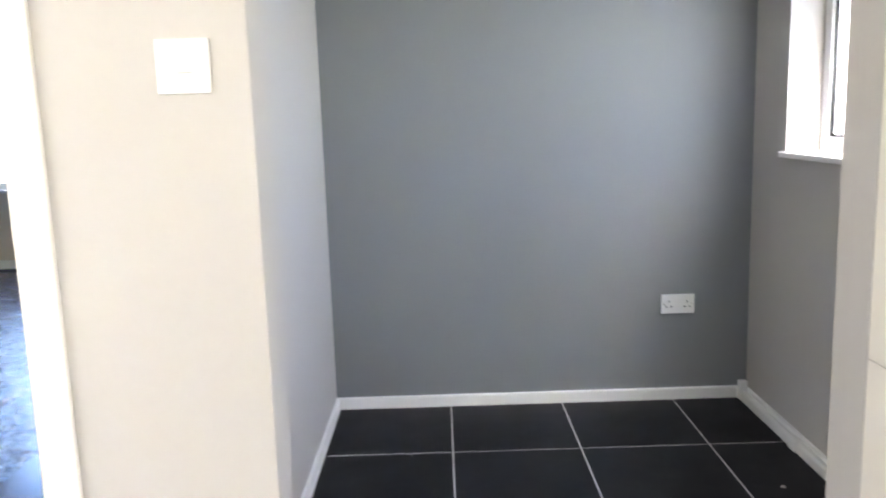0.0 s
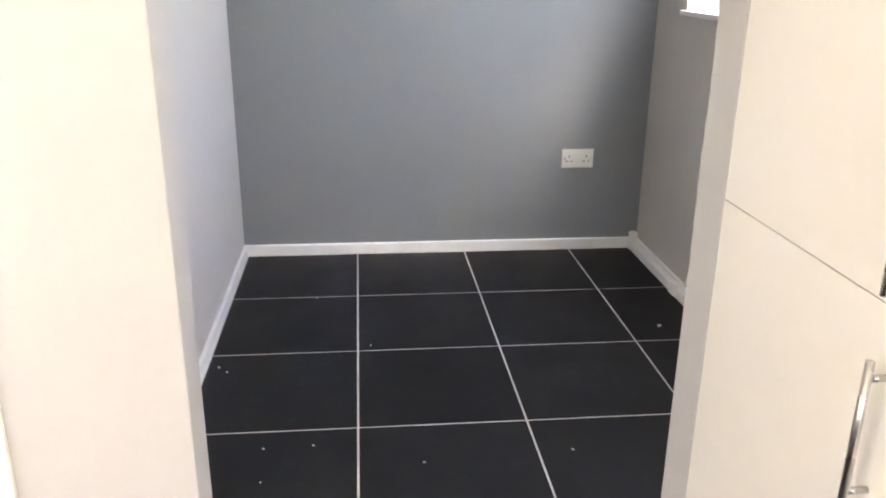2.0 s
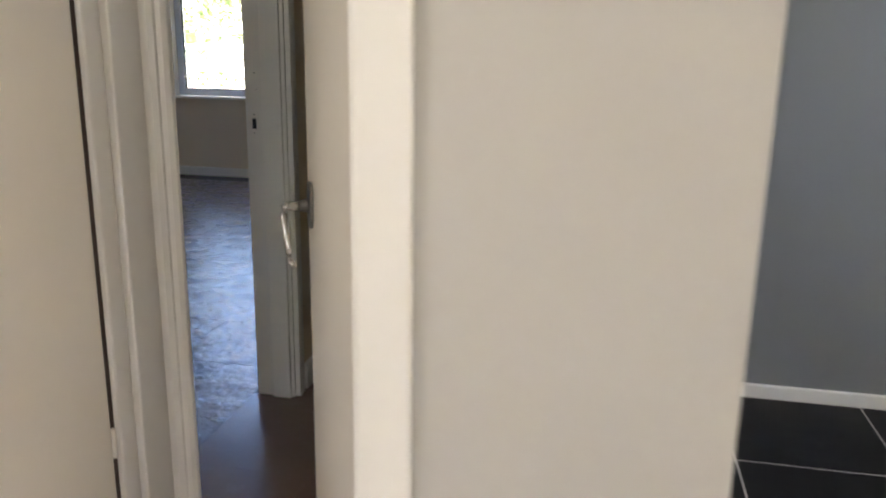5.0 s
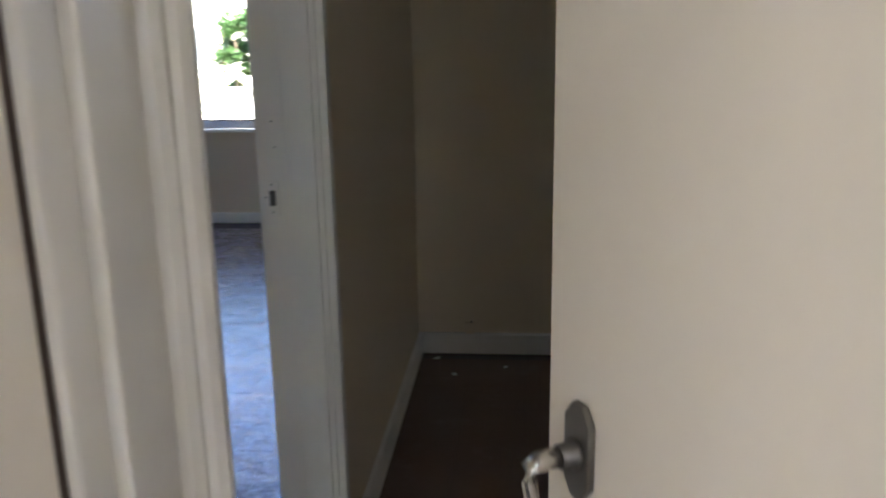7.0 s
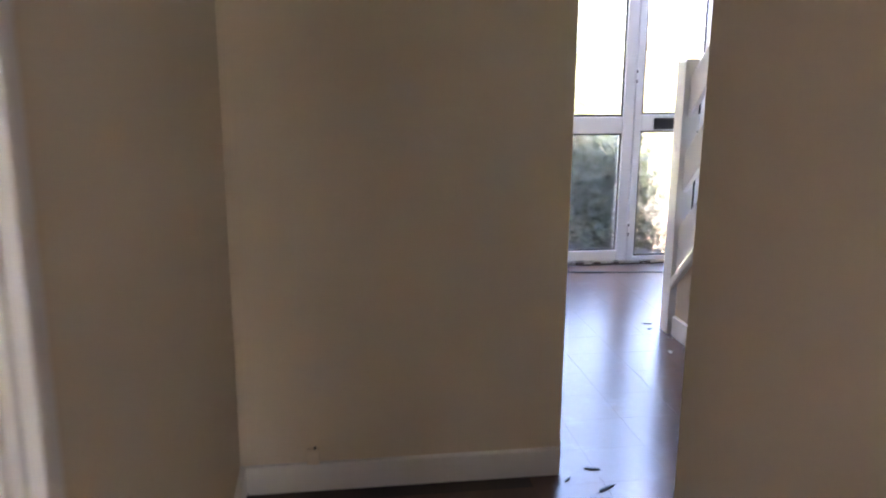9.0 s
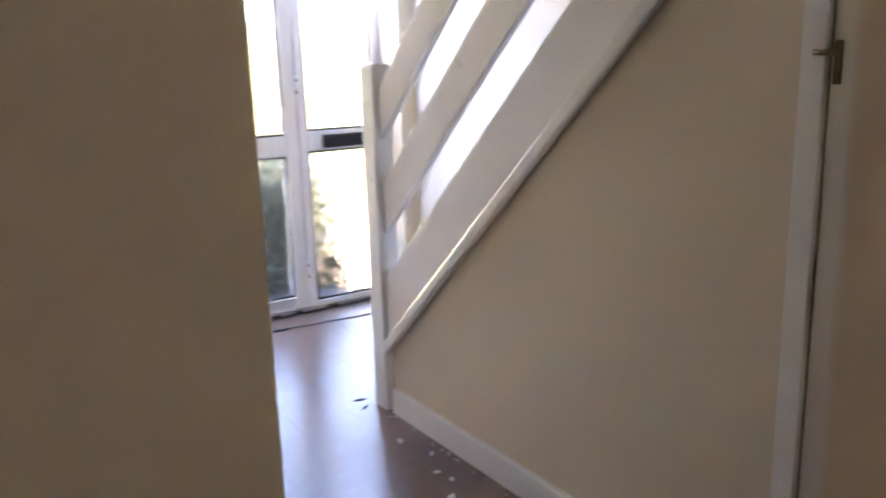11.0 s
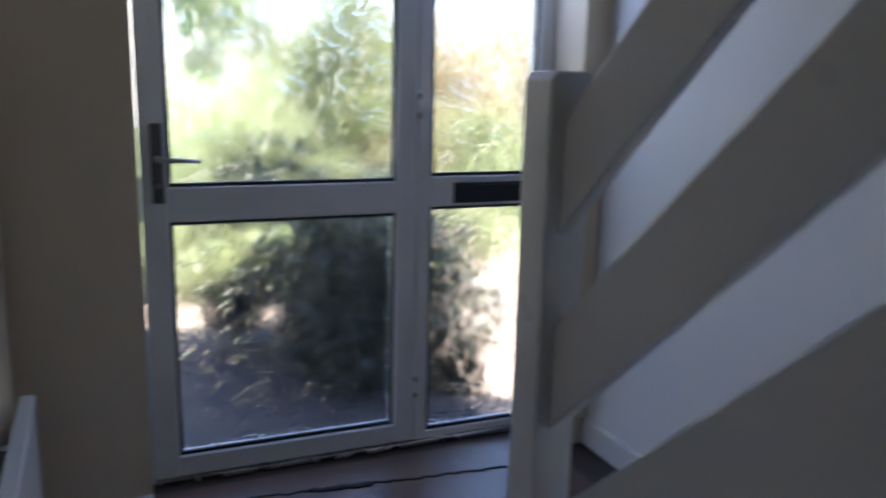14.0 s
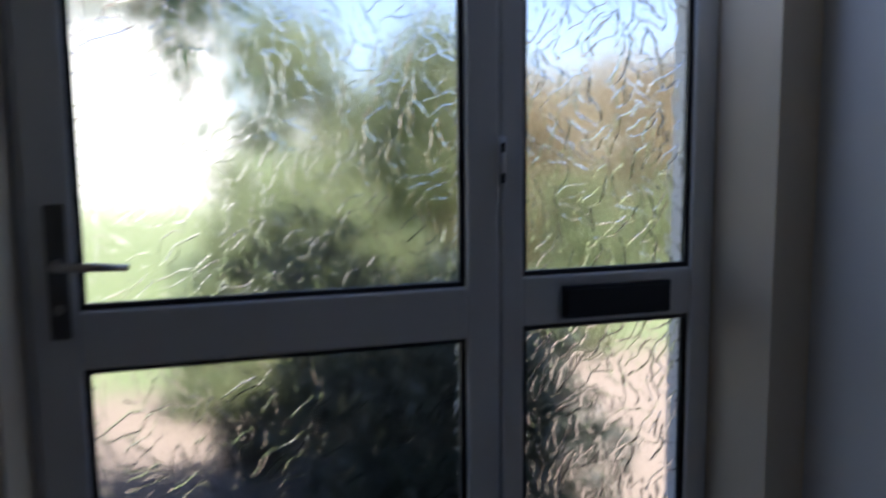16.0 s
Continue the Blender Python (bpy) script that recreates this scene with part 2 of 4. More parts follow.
M_PALEWALL = material("sunlit_cream_render", (0.78, 0.75, 0.68), 0.9, vary=0.06, scale=1.2, fine=30, bump=0.3, depth=0.004)
M_BRICK = material("red_brown_brick", (0.30, 0.13, 0.09), 0.85, vary=0.2, scale=6, fine=40, bump=0.3, depth=0.004)
M_FARPANE = material("grey_window_glass", (0.10, 0.12, 0.14), 0.08, vary=0.1, scale=1, fine=10, bump=0.0)


def leafy(m, share):
    """Lets a share of the light through the leaf."""
    n, l = m.node_tree.nodes, m.node_tree.links
    b, out = n["Principled BSDF"], n["Material Output"]
    through_leaf, mix = n.new("ShaderNodeBsdfTranslucent"), n.new("ShaderNodeMixShader")
    mix.inputs["Fac"].default_value = share
    l.new(b.inputs["Base Color"].links[0].from_socket, through_leaf.inputs["Color"])
    l.new(b.outputs[0], mix.inputs[1])
    l.new(through_leaf.outputs[0], mix.inputs[2])
    l.new(mix.outputs[0], out.inputs["Surface"])


for leaf_material in (M_LEAF, M_DRYLEAF, M_MIDLEAF):
    leafy(leaf_material, 0.5)
M_BARK = material("shrub_bark", (0.14, 0.10, 0.07), 0.9, vary=0.25, fine=40, bump=0.6, depth=0.004)


# ---- building helpers ----
def cuboid(x0, x1, y0, y1, z0, z1, bevel=0.0, bm=None):
    """A box, with bevelled edges if asked, added to bm."""
    one = bmesh.new()
    bmesh.ops.create_cube(one, size=1)
    for v in one.verts:
        v.co = Vector(((x0 + x1) / 2 + v.co.x * (x1 - x0), (y0 + y1) / 2 + v.co.y * (y1 - y0), (z0 + z1) / 2 + v.co.z * (z1 - z0)))
    if bevel:
        bmesh.ops.bevel(one, geom=one.edges[:], offset=bevel, segments=2, affect="EDGES", profile=0.6)
    return merged(bm, one)


def merged(bm, one):
    if bm is None:
        return one
    tmp = bpy.data.meshes.new("tmp")
    one.to_mesh(tmp)
    one.free()
    bm.from_mesh(tmp)
    bpy.data.meshes.remove(tmp)
    return bm


def prism(points, axis, a, b, bevel=0.0, bm=None):
    """A polygon in the plane across axis (the two other coordinates in x, y, z order), drawn out from a to b."""
    one = bmesh.new()

    def at(p, c):
        return {"x": (c, p[0], p[1]), "y": (p[0], c, p[1]), "z": (p[0], p[1], c)}[axis]
    low, high = [one.verts.new(at(p, a)) for p in points], [one.verts.new(at(p, b)) for p in points]
    n = len(points)
    one.faces.new(low)
    one.faces.new(high[::-1])
    for i in range(n):
        one.faces.new((low[i], high[i], high[(i + 1) % n], low[(i + 1) % n]))
    bmesh.ops.recalc_face_normals(one, faces=one.faces[:])
    if bevel:
        bmesh.ops.bevel(one, geom=one.edges[:], offset=bevel, segments=2, affect="EDGES", profile=0.6)
    return merged(bm, one)


def tube(points, radius, sides=12, bm=None):
    """A round bar that follows points."""
    one = bmesh.new()
    pts = [Vector(p) for p in points]
    rings = []
    for i, p in enumerate(pts):
        d = (pts[min(i + 1, len(pts) - 1)] - pts[max(i - 1, 0)]).normalized()
        side = d.cross(Vector((0, 0, 1)) if abs(d.z) < 0.9 else Vector((1, 0, 0))).normalized()
        up = side.cross(d)
        r = radius[i] if isinstance(radius, (list, tuple)) else radius
        rings.append([one.verts.new(p + (side * math.cos(k * math.tau / sides) + up * math.sin(k * math.tau / sides)) * r) for k in range(sides)])
    for a, b in zip(rings, rings[1:]):
        for k in range(sides):
            one.faces.new((a[k], a[(k + 1) % sides], b[(k + 1) % sides], b[k]))
    one.faces.new(rings[0][::-1])
    one.faces.new(rings[-1])
    for f in one.faces:
        f.smooth = len(f.verts) == 4
    bmesh.ops.recalc_face_normals(one, faces=one.faces[:])
    return merged(bm, one)


def part(name, bm, mat, parent=None, label=""):
    """One mesh object from a bmesh, under a thing or a part."""
    me = bpy.data.meshes.new(name)
    bm.to_mesh(me)
    bm.free()
    me.materials.append(mat)
    ob = new(name, me)
    if parent is not None:
        ob.parent = parent
    if label:
        tagged(ob, label=label)
    return ob


def structure(name, bm, mat, label, category):
    return tagged(part(name, bm, mat), label, category, kind="structure")


def thing(name, label, category, group="", kind="", at=(0, 0, 0)):
    ob = new(name)
    ob.empty_display_size = 0.1
    ob.location = at
    return tagged(ob, label, category, group, kind)


def rounded_top(t, h, r=0.006):
    """Section of a plain board with a rounded outer top edge: (out, up)."""
    pts = [(0, 0), (t, 0), (t, h - r)]
    pts += [(t - r + r * math.cos(a), h - r + r * math.sin(a)) for a in (radians(30), radians(60), radians(90))]
    return pts + [(0, h)]


def run(section, p, q, out, bm=None):
    """A moulding of that section along the floor from p to q (x, y), standing out to (x, y)."""
    one = bmesh.new()
    ends = []
    for c in (p, q):
        ends.append([one.verts.new((c[0] + out[0] * o, c[1] + out[1] * o, u)) for o, u in section])
    n = len(section)
    one.faces.new(ends[0])
    one.faces.new(ends[1][::-1])
    for i in range(n):
        one.faces.new((ends[0][i], ends[1][i], ends[1][(i + 1) % n], ends[0][(i + 1) % n]))
    bmesh.ops.recalc_face_normals(one, faces=one.faces[:])
    return merged(bm, one)


# ---- plan ----
KY0, KY1 = 0.384, 0.504         # kitchen's wall towards the hall
ALX0, ALX1, ALY = -0.485, 1.352, 2.543   # alcove
HX = -1.486                     # hall's left wall
LX = -1.624                     # the same wall on the lounge's side
HRX, HRY = -0.603, 2.652        # hall's right wall and where it ends
BX, BY = -0.466, 3.768          # hall's far wall and its corner
SX = 0.487                      # the stairs' side
FY, FT = 6.515, 0.11            # front wall
RX = 1.410                      # hall's right outer wall
CEIL = 2.40
KBACK = -4.20
LNG_X, LNG_Y = -5.30, 0.45      # lounge's far left wall, lounge's near wall
DOOR_TOP = 2.02

# ---- large structure ----
structure("wall_kitchen_door_left", cuboid(-2.60, -1.445, KY0, KY1, 0, CEIL), M_KITCHEN, "pale grey painted wall beside the kitchen doorway", "wall")
structure("wall_kitchen_door_head", cuboid(-1.445, -0.672, KY0, KY1, DOOR_TOP, CEIL), M_KITCHEN, "pale grey wall above the kitchen doorway", "wall")
structure("wall_stub", cuboid(-0.672, -0.283, KY0, KY1, 0, CEIL, 0.003), M_KITCHEN, "pale warm grey wall stub between doorway and alcove", "wall")
structure("wall_nib", cuboid(0.725, RX, KY0, KY1, 0, CEIL, 0.003), M_KITCHEN, "pale grey wall nib between alcove and cabinets", "wall")
bm = cuboid(HRX, ALX0 - 0.03, KY1, HRY, 0, CEIL, 0.003)
structure("wall_hall_right", bm, M_HALL, "magnolia painted hall wall ending in an outer corner", "wall")
structure("wall_alcove_left", cuboid(ALX0 - 0.03, ALX0, KY1, ALY, 0, CEIL), M_KITCHEN, "pale grey painted side wall of the alcove", "wall")
structure("wall_alcove_back", cuboid(ALX0 - 0.03, RX, ALY, ALY + 0.03, 0, CEIL), M_GREY, "mid grey painted feature wall of the alcove", "wall")
structure("wall_hall_return", cuboid(ALX0 - 0.03, RX, ALY + 0.03, HRY, 0, CEIL), M_HALL, "magnolia painted wall behind the alcove", "wall")
# alcove's right wall, with its window opening
WY0, WY1, WZ0, WZ1 = 0.95, 2.215, 1.108, 2.05
bm = cuboid(ALX1, RX + 0.22, KY1, WY0, 0, CEIL)
cuboid(ALX1, RX + 0.22, WY1, ALY, 0, CEIL, bm=bm)
cuboid(ALX1, RX + 0.22, WY0, WY1, 0, WZ0 - 0.02, bm=bm)
cuboid(ALX1, RX + 0.22, WY0, WY1, WZ1, CEIL, bm=bm)
structure("wall_alcove_right", bm, M_KITCHEN, "pale grey alcove wall with a deep window opening", "wall")
# kitchen's other walls
# the right wall's opening past the cabinets is unseen, added for the side fill
bm = cuboid(RX, RX + 0.22, KBACK, -2.70, 0, 2.6)
cuboid(RX, RX + 0.22, -1.10, KY1, 0, 2.6, bm=bm)
cuboid(RX, RX + 0.22, -2.70, -1.10, 0, 1.0, bm=bm)
cuboid(RX, RX + 0.22, -2.70, -1.10, 2.05, 2.6, bm=bm)
structure("wall_kitchen_right", bm, M_KITCHEN, "pale grey kitchen side wall with an added window opening beyond the cabinets", "wall")
bm = cuboid(-2.85, -2.60, KBACK, -2.65, 0, CEIL)
cuboid(-2.85, -2.60, -0.85, KY1, 0, CEIL, bm=bm)
cuboid(-2.85, -2.60, -2.65, -0.85, 0, 0.97, bm=bm)
cuboid(-2.85, -2.60, -2.65, -0.85, 2.05, CEIL, bm=bm)
structure("wall_kitchen_left", bm, M_KITCHEN, "pale grey kitchen wall with a wide window opening", "wall")
# unseen end-wall opening, added to go with the fill lamp
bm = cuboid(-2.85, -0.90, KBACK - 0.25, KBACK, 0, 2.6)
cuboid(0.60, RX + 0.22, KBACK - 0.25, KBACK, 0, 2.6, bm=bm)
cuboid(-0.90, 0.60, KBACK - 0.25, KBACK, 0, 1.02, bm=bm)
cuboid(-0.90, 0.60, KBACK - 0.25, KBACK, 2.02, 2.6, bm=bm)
structure("wall_kitchen_back", bm, M_KITCHEN, "pale grey kitchen end wall with an added window opening", "wall")
# hall's left wall, with a cupboard opening and the lounge doorway
CUP0, CUP1, LD0, LD1 = 0.515, 1.074, 1.276, 2.150
bm = cuboid(LX, HX, CUP1 + 0.03, LD0, 0, CEIL)
cuboid(LX, HX, LD1, BY + 0.12, 0, CEIL, bm=bm)
cuboid(LX, HX, KY1, CUP1 + 0.03, DOOR_TOP, CEIL, bm=bm)
cuboid(LX, HX, LD0, LD1, DOOR_TOP, CEIL, bm=bm)
structure("wall_hall_left", bm, M_HALL, "magnolia painted hall wall with the lounge doorway", "wall")
structure("wall_cupboard_back", cuboid(-2.1, -2.05, KY1, CUP1 + 0.2, 0, CEIL), M_HALL, "plain back of the hall cupboard", "wall")
structure("wall_cupboard_side", cuboid(-2.1, LX, CUP1 + 0.2, CUP1 + 0.24, 0, CEIL), M_HALL, "plain side of the hall cupboard", "wall")
structure("wall_hall_far", cuboid(HX, BX, BY, BY + 0.12, 0, CEIL, 0.003), M_HALL, "magnolia painted wall facing the kitchen doorway", "wall")
structure("wall_passage_left", cuboid(BX - 0.12, BX, BY + 0.12, FY, 0, CEIL, 0.002), M_HALL, "magnolia painted passage wall behind the radiator", "wall")
# lounge
structure("wall_lounge_left", cuboid(LNG_X - 0.25, LNG_X, LNG_Y, FY, 0, 2.6), M_HALL, "cream painted lounge side wall", "wall")
structure("wall_lounge_near", cuboid(LNG_X, LX, LNG_Y - 0.1, LNG_Y, 0, CEIL), M_HALL, "cream painted lounge wall", "wall")
# front wall, with the lounge window and the front door
LW0, LW1, LWZ0, LWZ1 = -4.346, -1.55, 0.725, 2.10
FD0, FD1, FDTOP = -0.120, 1.312, 2.12
FIN = 6.290                     # inner face of the wall round the front door
bm = cuboid(LNG_X - 0.25, LW0, FY - 0.04, FY + FT, 0, 2.6)
cuboid(LW1, FD0, FY - 0.04, FY + FT, 0, 2.6, bm=bm)
cuboid(FD1, RX + 0.22, FY - 0.04, FY + FT, 0, 2.6, bm=bm)
cuboid(LW0, LW1, FY - 0.04, FY + FT, 0, LWZ0 - 0.02, bm=bm)
cuboid(LW0, LW1, FY - 0.04, FY + FT, LWZ1, 2.6, bm=bm)
cuboid(FD0, FD1, FY - 0.04, FY + FT, FDTOP, 2.6, bm=bm)
cuboid(BX, FD0, FIN, FY - 0.04, 0, CEIL, bm=bm)
cuboid(FD1, RX, FIN, FY - 0.04, 0, CEIL, bm=bm)
cuboid(FD0, FD1, FIN, FY - 0.04, FDTOP, CEIL, bm=bm)
structure("wall_front", bm, M_HALL, "cream painted front wall with window and front door openings", "wall")
bm = cuboid(FD1 - 0.026, FD1 - 0.002, FY + 0.042, FY + FT + 0.004, 0, FDTOP, 0.002)
cuboid(FD0 + 0.002, FD0 + 0.016, FY + 0.042, FY + FT + 0.004, 0, FDTOP, 0.002, bm)
structure("trim_front_door_outer", bm, M_UPVC, "white plastic outer lining of the front door opening", "trim")
structure("wall_hall_outer", cuboid(RX, RX + 0.22, ALY, FY - 0.04, 0, 2.6), M_STAIRWALL, "pale painted wall along the staircase", "wall")
# the storey above, closed
EAVE, RIDGE = 2.72, (1.1, 6.90)
for nm, x0 in (("wall_gable_left", LNG_X - 0.25), ("wall_gable_right", RX + 0.01)):
    structure(nm, prism([(KBACK - 0.2, 2.6), (FY + FT - 0.02, 2.6), (RIDGE[0], 6.6)], "x", x0, x0 + 0.21), M_RENDERWALL, "rendered gable end of the house", "wall")
structure("wall_left_outer", cuboid(LNG_X - 0.25, LNG_X, KBACK - 0.25, LNG_Y, 0, 2.6), M_RENDERWALL, "rendered side wall", "wall")
structure("roof", prism([(KBACK - 0.6, EAVE), RIDGE, (FY + 0.44, EAVE), (FY + 0.22, EAVE), (RIDGE[0], RIDGE[1] - 0.17), (KBACK - 0.38, EAVE)], "x", LNG_X - 0.4, RX + 0.25), M_ROOF, "brown pitched roof", "roof")
bm = cuboid(LNG_X, SX + 0.03, LNG_Y - 0.1, FY - 0.04, CEIL, CEIL + 0.18)
cuboid(SX + 0.03, RX, ALY, 2.75, CEIL, CEIL + 0.18, bm=bm)
cuboid(SX + 0.03, RX, 5.20, FY - 0.04, CEIL, CEIL + 0.18, bm=bm)
structure("ceiling_hall", bm, M_CEILING, "white painted ceiling with the stairwell opening", "ceiling")
structure("ceiling_kitchen", cuboid(-2.85, RX, KBACK, LNG_Y - 0.1, CEIL, CEIL + 0.18), M_CEILING, "white painted kitchen ceiling", "ceiling")
structure("ceiling_alcove", cuboid(SX + 0.03, RX, LNG_Y - 0.1, ALY, CEIL, CEIL + 0.18), M_CEILING, "white painted alcove ceiling", "ceiling")
bm = cuboid(SX - 0.05, SX + 0.03, 2.70, 5.25, CEIL + 0.18, 3.5)
cuboid(SX + 0.03, RX, 2.62, 2.70, CEIL + 0.18, 3.5, bm=bm)
cuboid(SX + 0.03, RX, 5.20, 5.28, CEIL + 0.18, 3.5, bm=bm)
cuboid(SX - 0.05, RX, 2.62, 5.28, 3.5, 3.6, bm=bm)
structure("wall_stairwell", bm, M_HALL, "plain walls closing the stairwell above", "wall")

# floors
structure("floor_kitchen", cuboid(-2.60, RX, KBACK, KY1 - 0.06, -0.12, -0.0007), M_GROUT, "pale grout bed under black floor tiles", "floor")
floor_alcove = structure("floor_alcove", cuboid(ALX0, ALX1, KY1 - 0.06, ALY, -0.12, -0.0007), M_GROUT, "pale grout bed under large black floor tiles", "floor")
floor_hall = structure("floor_hall", cuboid(HX, RX, KY1 - 0.06, FY + 0.02, -0.12, -0.004), M_JOINT_SHADE, "brown worn hall floor with plaster residue", "floor")
floor_lounge = structure("floor_lounge", cuboid(LNG_X, HX, LNG_Y, FY - 0.04, -0.12, -0.004), M_JOINT_SHADE, "brown worn lounge floor with plaster residue", "floor")
structure("floor_lounge_threshold", cuboid(-1.644, HX + 0.001, 1.343, 2.137, -0.05, -0.0006, 0.0008), M_SCREED, "brown worn floor in the lounge doorway", "floor")
structure("floor_lounge_bay", cuboid(HX, BX - 0.12, BY + 0.12, FY - 0.04, -0.119, -0.002), M_SCREED, "brown worn lounge floor", "floor")


def skirting(name, p, q, out, t, h, mat, label):
    return structure(name, run(rounded_top(t, h), p, q, out), mat, label, "skirting board")


skirting("baseboard_alcove_back", (ALX0, ALY), (ALX1, ALY), (0, -1), 0.014, 0.052, M_PLASTIC, "low white skirting under the grey wall")
skirting("baseboard_alcove_left", (ALX0, KY1), (ALX0, ALY - 0.015), (1, 0), 0.014, 0.052, M_PLASTIC, "low white skirting along the alcove")
skirting("baseboard_alcove_right", (ALX1, KY1), (ALX1, ALY - 0.015), (-1, 0), 0.014, 0.052, M_PLASTIC, "low white skirting along the alcove")
skirting("baseboard_hall_far", (HX + 0.02, BY), (BX - 0.004, BY), (0, -1), 0.018, 0.092, M_GLOSS, "old white gloss skirting with a broken end")
skirting("baseboard_hall_left", (HX, 2.222), (HX, BY), (1, 0), 0.018, 0.092, M_GLOSS, "old white gloss skirting board")
skirting("baseboard_hall_right", (HRX, KY1), (HRX, HRY), (-1, 0), 0.018, 0.092, M_GLOSS, "old white gloss skirting board")
skirting("baseboard_stair", (SX + 0.006, 3.382), (SX + 0.006, 5.03), (-1, 0), 0.016, 0.10, M_GLOSS, "white skirting board under the staircase")
skirting("baseboard_passage", (BX, BY + 0.05), (BX, FIN), (1, 0), 0.018, 0.092, M_GLOSS, "old white gloss skirting board")
skirting("baseboard_front", (BX + 0.02, FIN), (FD0 - 0.002, FIN), (0, -1), 0.016, 0.075, M_GLOSS, "white skirting board beside the front door")
skirting("baseboard_outer", (RX, 5.10), (RX, FIN), (-1, 0), 0.018, 0.10, M_GLOSS, "white skirting board at the foot of the stairs")
skirting("baseboard_lounge", (LNG_X, FY - 0.04), (BX - 0.12, FY - 0.04), (0, -1), 0.018, 0.08, M_GLOSS, "white skirting board under the lounge window")


# ---- kitchen and alcove ----
def plate(name, label, category, w, h, at, turn):
    """A moulded wall plate with a raised edge, standing on the wall at `at`, facing local -y."""
    ob = thing(name, label, category)
    part("faceplate", cuboid(-w / 2, w / 2, -0.009, 0, -h / 2, h / 2, 0.0028), M_PLASTIC, ob)
    ob.matrix_world = Matrix.Translation(at) @ pose(0, 0, 0, 0, 0, turn)
    return ob


def double_socket(at):
    ob = plate("wall_socket", "white plastic double socket on the grey wall", "socket", 0.146, 0.086, at, 0)
    for s in (-1, 1):
        part("rocker", cuboid(s * 0.013 - 0.007, s * 0.013 + 0.007, -0.0125, -0.008, 0.012, 0.032, 0.0012), M_PLASTIC, ob)
        cx = s * 0.040
        for dx, dz, w, h in ((0, 0.010, 0.0045, 0.009), (-0.011, -0.012, 0.008, 0.0045), (0.011, -0.012, 0.008, 0.0045)):
            part("pin_hole", cuboid(cx + dx - w / 2, cx + dx + w / 2, -0.0096, -0.0085, dz - h / 2, dz + h / 2), M_BLACK, ob)
        part("screw", tube([(s * 0.0603, -0.0085, 0), (s * 0.0603, -0.0102, 0)], 0.0035), M_STEEL, ob)
    return ob


def light_switch(at):
    ob = plate("light_switch", "white plastic switch on the wall stub", "switch", 0.086, 0.086, at, 0)
    part("rocker", cuboid(-0.019, 0.019, -0.0100, -0.0085, -0.009, 0.009, 0.0005), M_PLASTIC, ob)
    part("slot", cuboid(-0.014, 0.014, -0.0094, -0.0088, -0.0108, -0.0099), M_BLACK, ob)
    for s in (-1, 1):
        part("screw", tube([(s * 0.0300, -0.0085, 0), (s * 0.0300, -0.0100, 0)], 0.003), M_PLASTIC, ob)
    return ob


double_socket((1.038, ALY, 0.437))
light_switch((-0.387, KY0, 1.383))

# pipe casing at the foot of the alcove's right wall
casing = thing("pipe_trunking", "white plastic pipe trunking along the skirting", "trunking")
part("channel", run([(0.014, 0), (0.040, 0), (0.036, 0.030), (0.030, 0.038), (0.014, 0.038)], (ALX1, KY1 + 0.02), (ALX1, ALY - 0.02), (-1, 0)), M_PLASTIC, casing)
part("joint_cover", run([(0.012, 0), (0.046, 0), (0.046, 0.034), (0.038, 0.046), (0.012, 0.046)], (ALX1, 1.93), (ALX1, 1.99), (-1, 0)), M_PLASTIC, casing)
part("end_cap", cuboid(ALX1 - 0.045, ALX1 - 0.010, ALY - 0.050, ALY - 0.014, 0, 0.085, 0.004), M_PLASTIC, casing)


def window_unit(name, label, axis, fixed, span, z0, z1, bars, inward, depth=0.065, face=0.055):
    """A plastic window: outer frame, bars and panes. fixed: the plane of the frame's inner face; inward: its side's sign."""
    ob = thing(name, label, "window", kind="structure")
    a0, a1 = span

    def block(u0, u1, w0, w1, d0, d1, bev, mat, nm, parent=ob):
        lo, hi = sorted((fixed - inward * d0, fixed - inward * d1))
        if axis == "y":
            b = cuboid(u0, u1, lo, hi, w0, w1, bev)
        else:
            b = cuboid(lo, hi, u0, u1, w0, w1, bev)
        return part(nm, b, mat, parent)
    block(a0, a1, z0, z0 + face, 0, depth, 0.004, M_UPVC, "window_frame")
    block(a0, a1, z1 - face, z1, 0, depth, 0.004, M_UPVC, "window_frame")
    block(a0, a0 + face, z0 + face, z1 - face, 0.001, depth - 0.001, 0.004, M_UPVC, "window_frame")
    block(a1 - face, a1, z0 + face, z1 - face, 0.001, depth - 0.001, 0.004, M_UPVC, "window_frame")
    edges = [a0 + face] + list(bars) + [a1 - face]
    for c in bars:
        block(c - 0.03, c + 0.03, z0 + face, z1 - face, 0.002, depth - 0.002, 0.004, M_UPVC, "mullion")
    for p, q in zip(edges, edges[1:]):
        p, q = (p + 0.03 if p in bars else p), (q - 0.03 if q in bars else q)
        g = 0.010
        for u0, u1, w0, w1 in ((p, q, z0 + face, z0 + face + g), (p, q, z1 - face - g, z1 - face), (p, p + g, z0 + face + g, z1 - face - g), (q - g, q, z0 + face + g, z1 - face - g)):
            block(u0, u1, w0, w1, 0.012, 0.030, 0, M_GASKET, "gasket")
        pane = block(p, q, z0 + face, z1 - face, 0.020, 0.026, 0, M_CLEAR, "pane")
        pane.visible_shadow = False
    return ob


win_k = window_unit("window_alcove", "white plastic window in a deep alcove reveal", "x", ALX1 + 0.13, (WY0, WY1), WZ0, WZ1, (1.62,), -1)
for child in win_k.children:
    child.visible_shadow = True
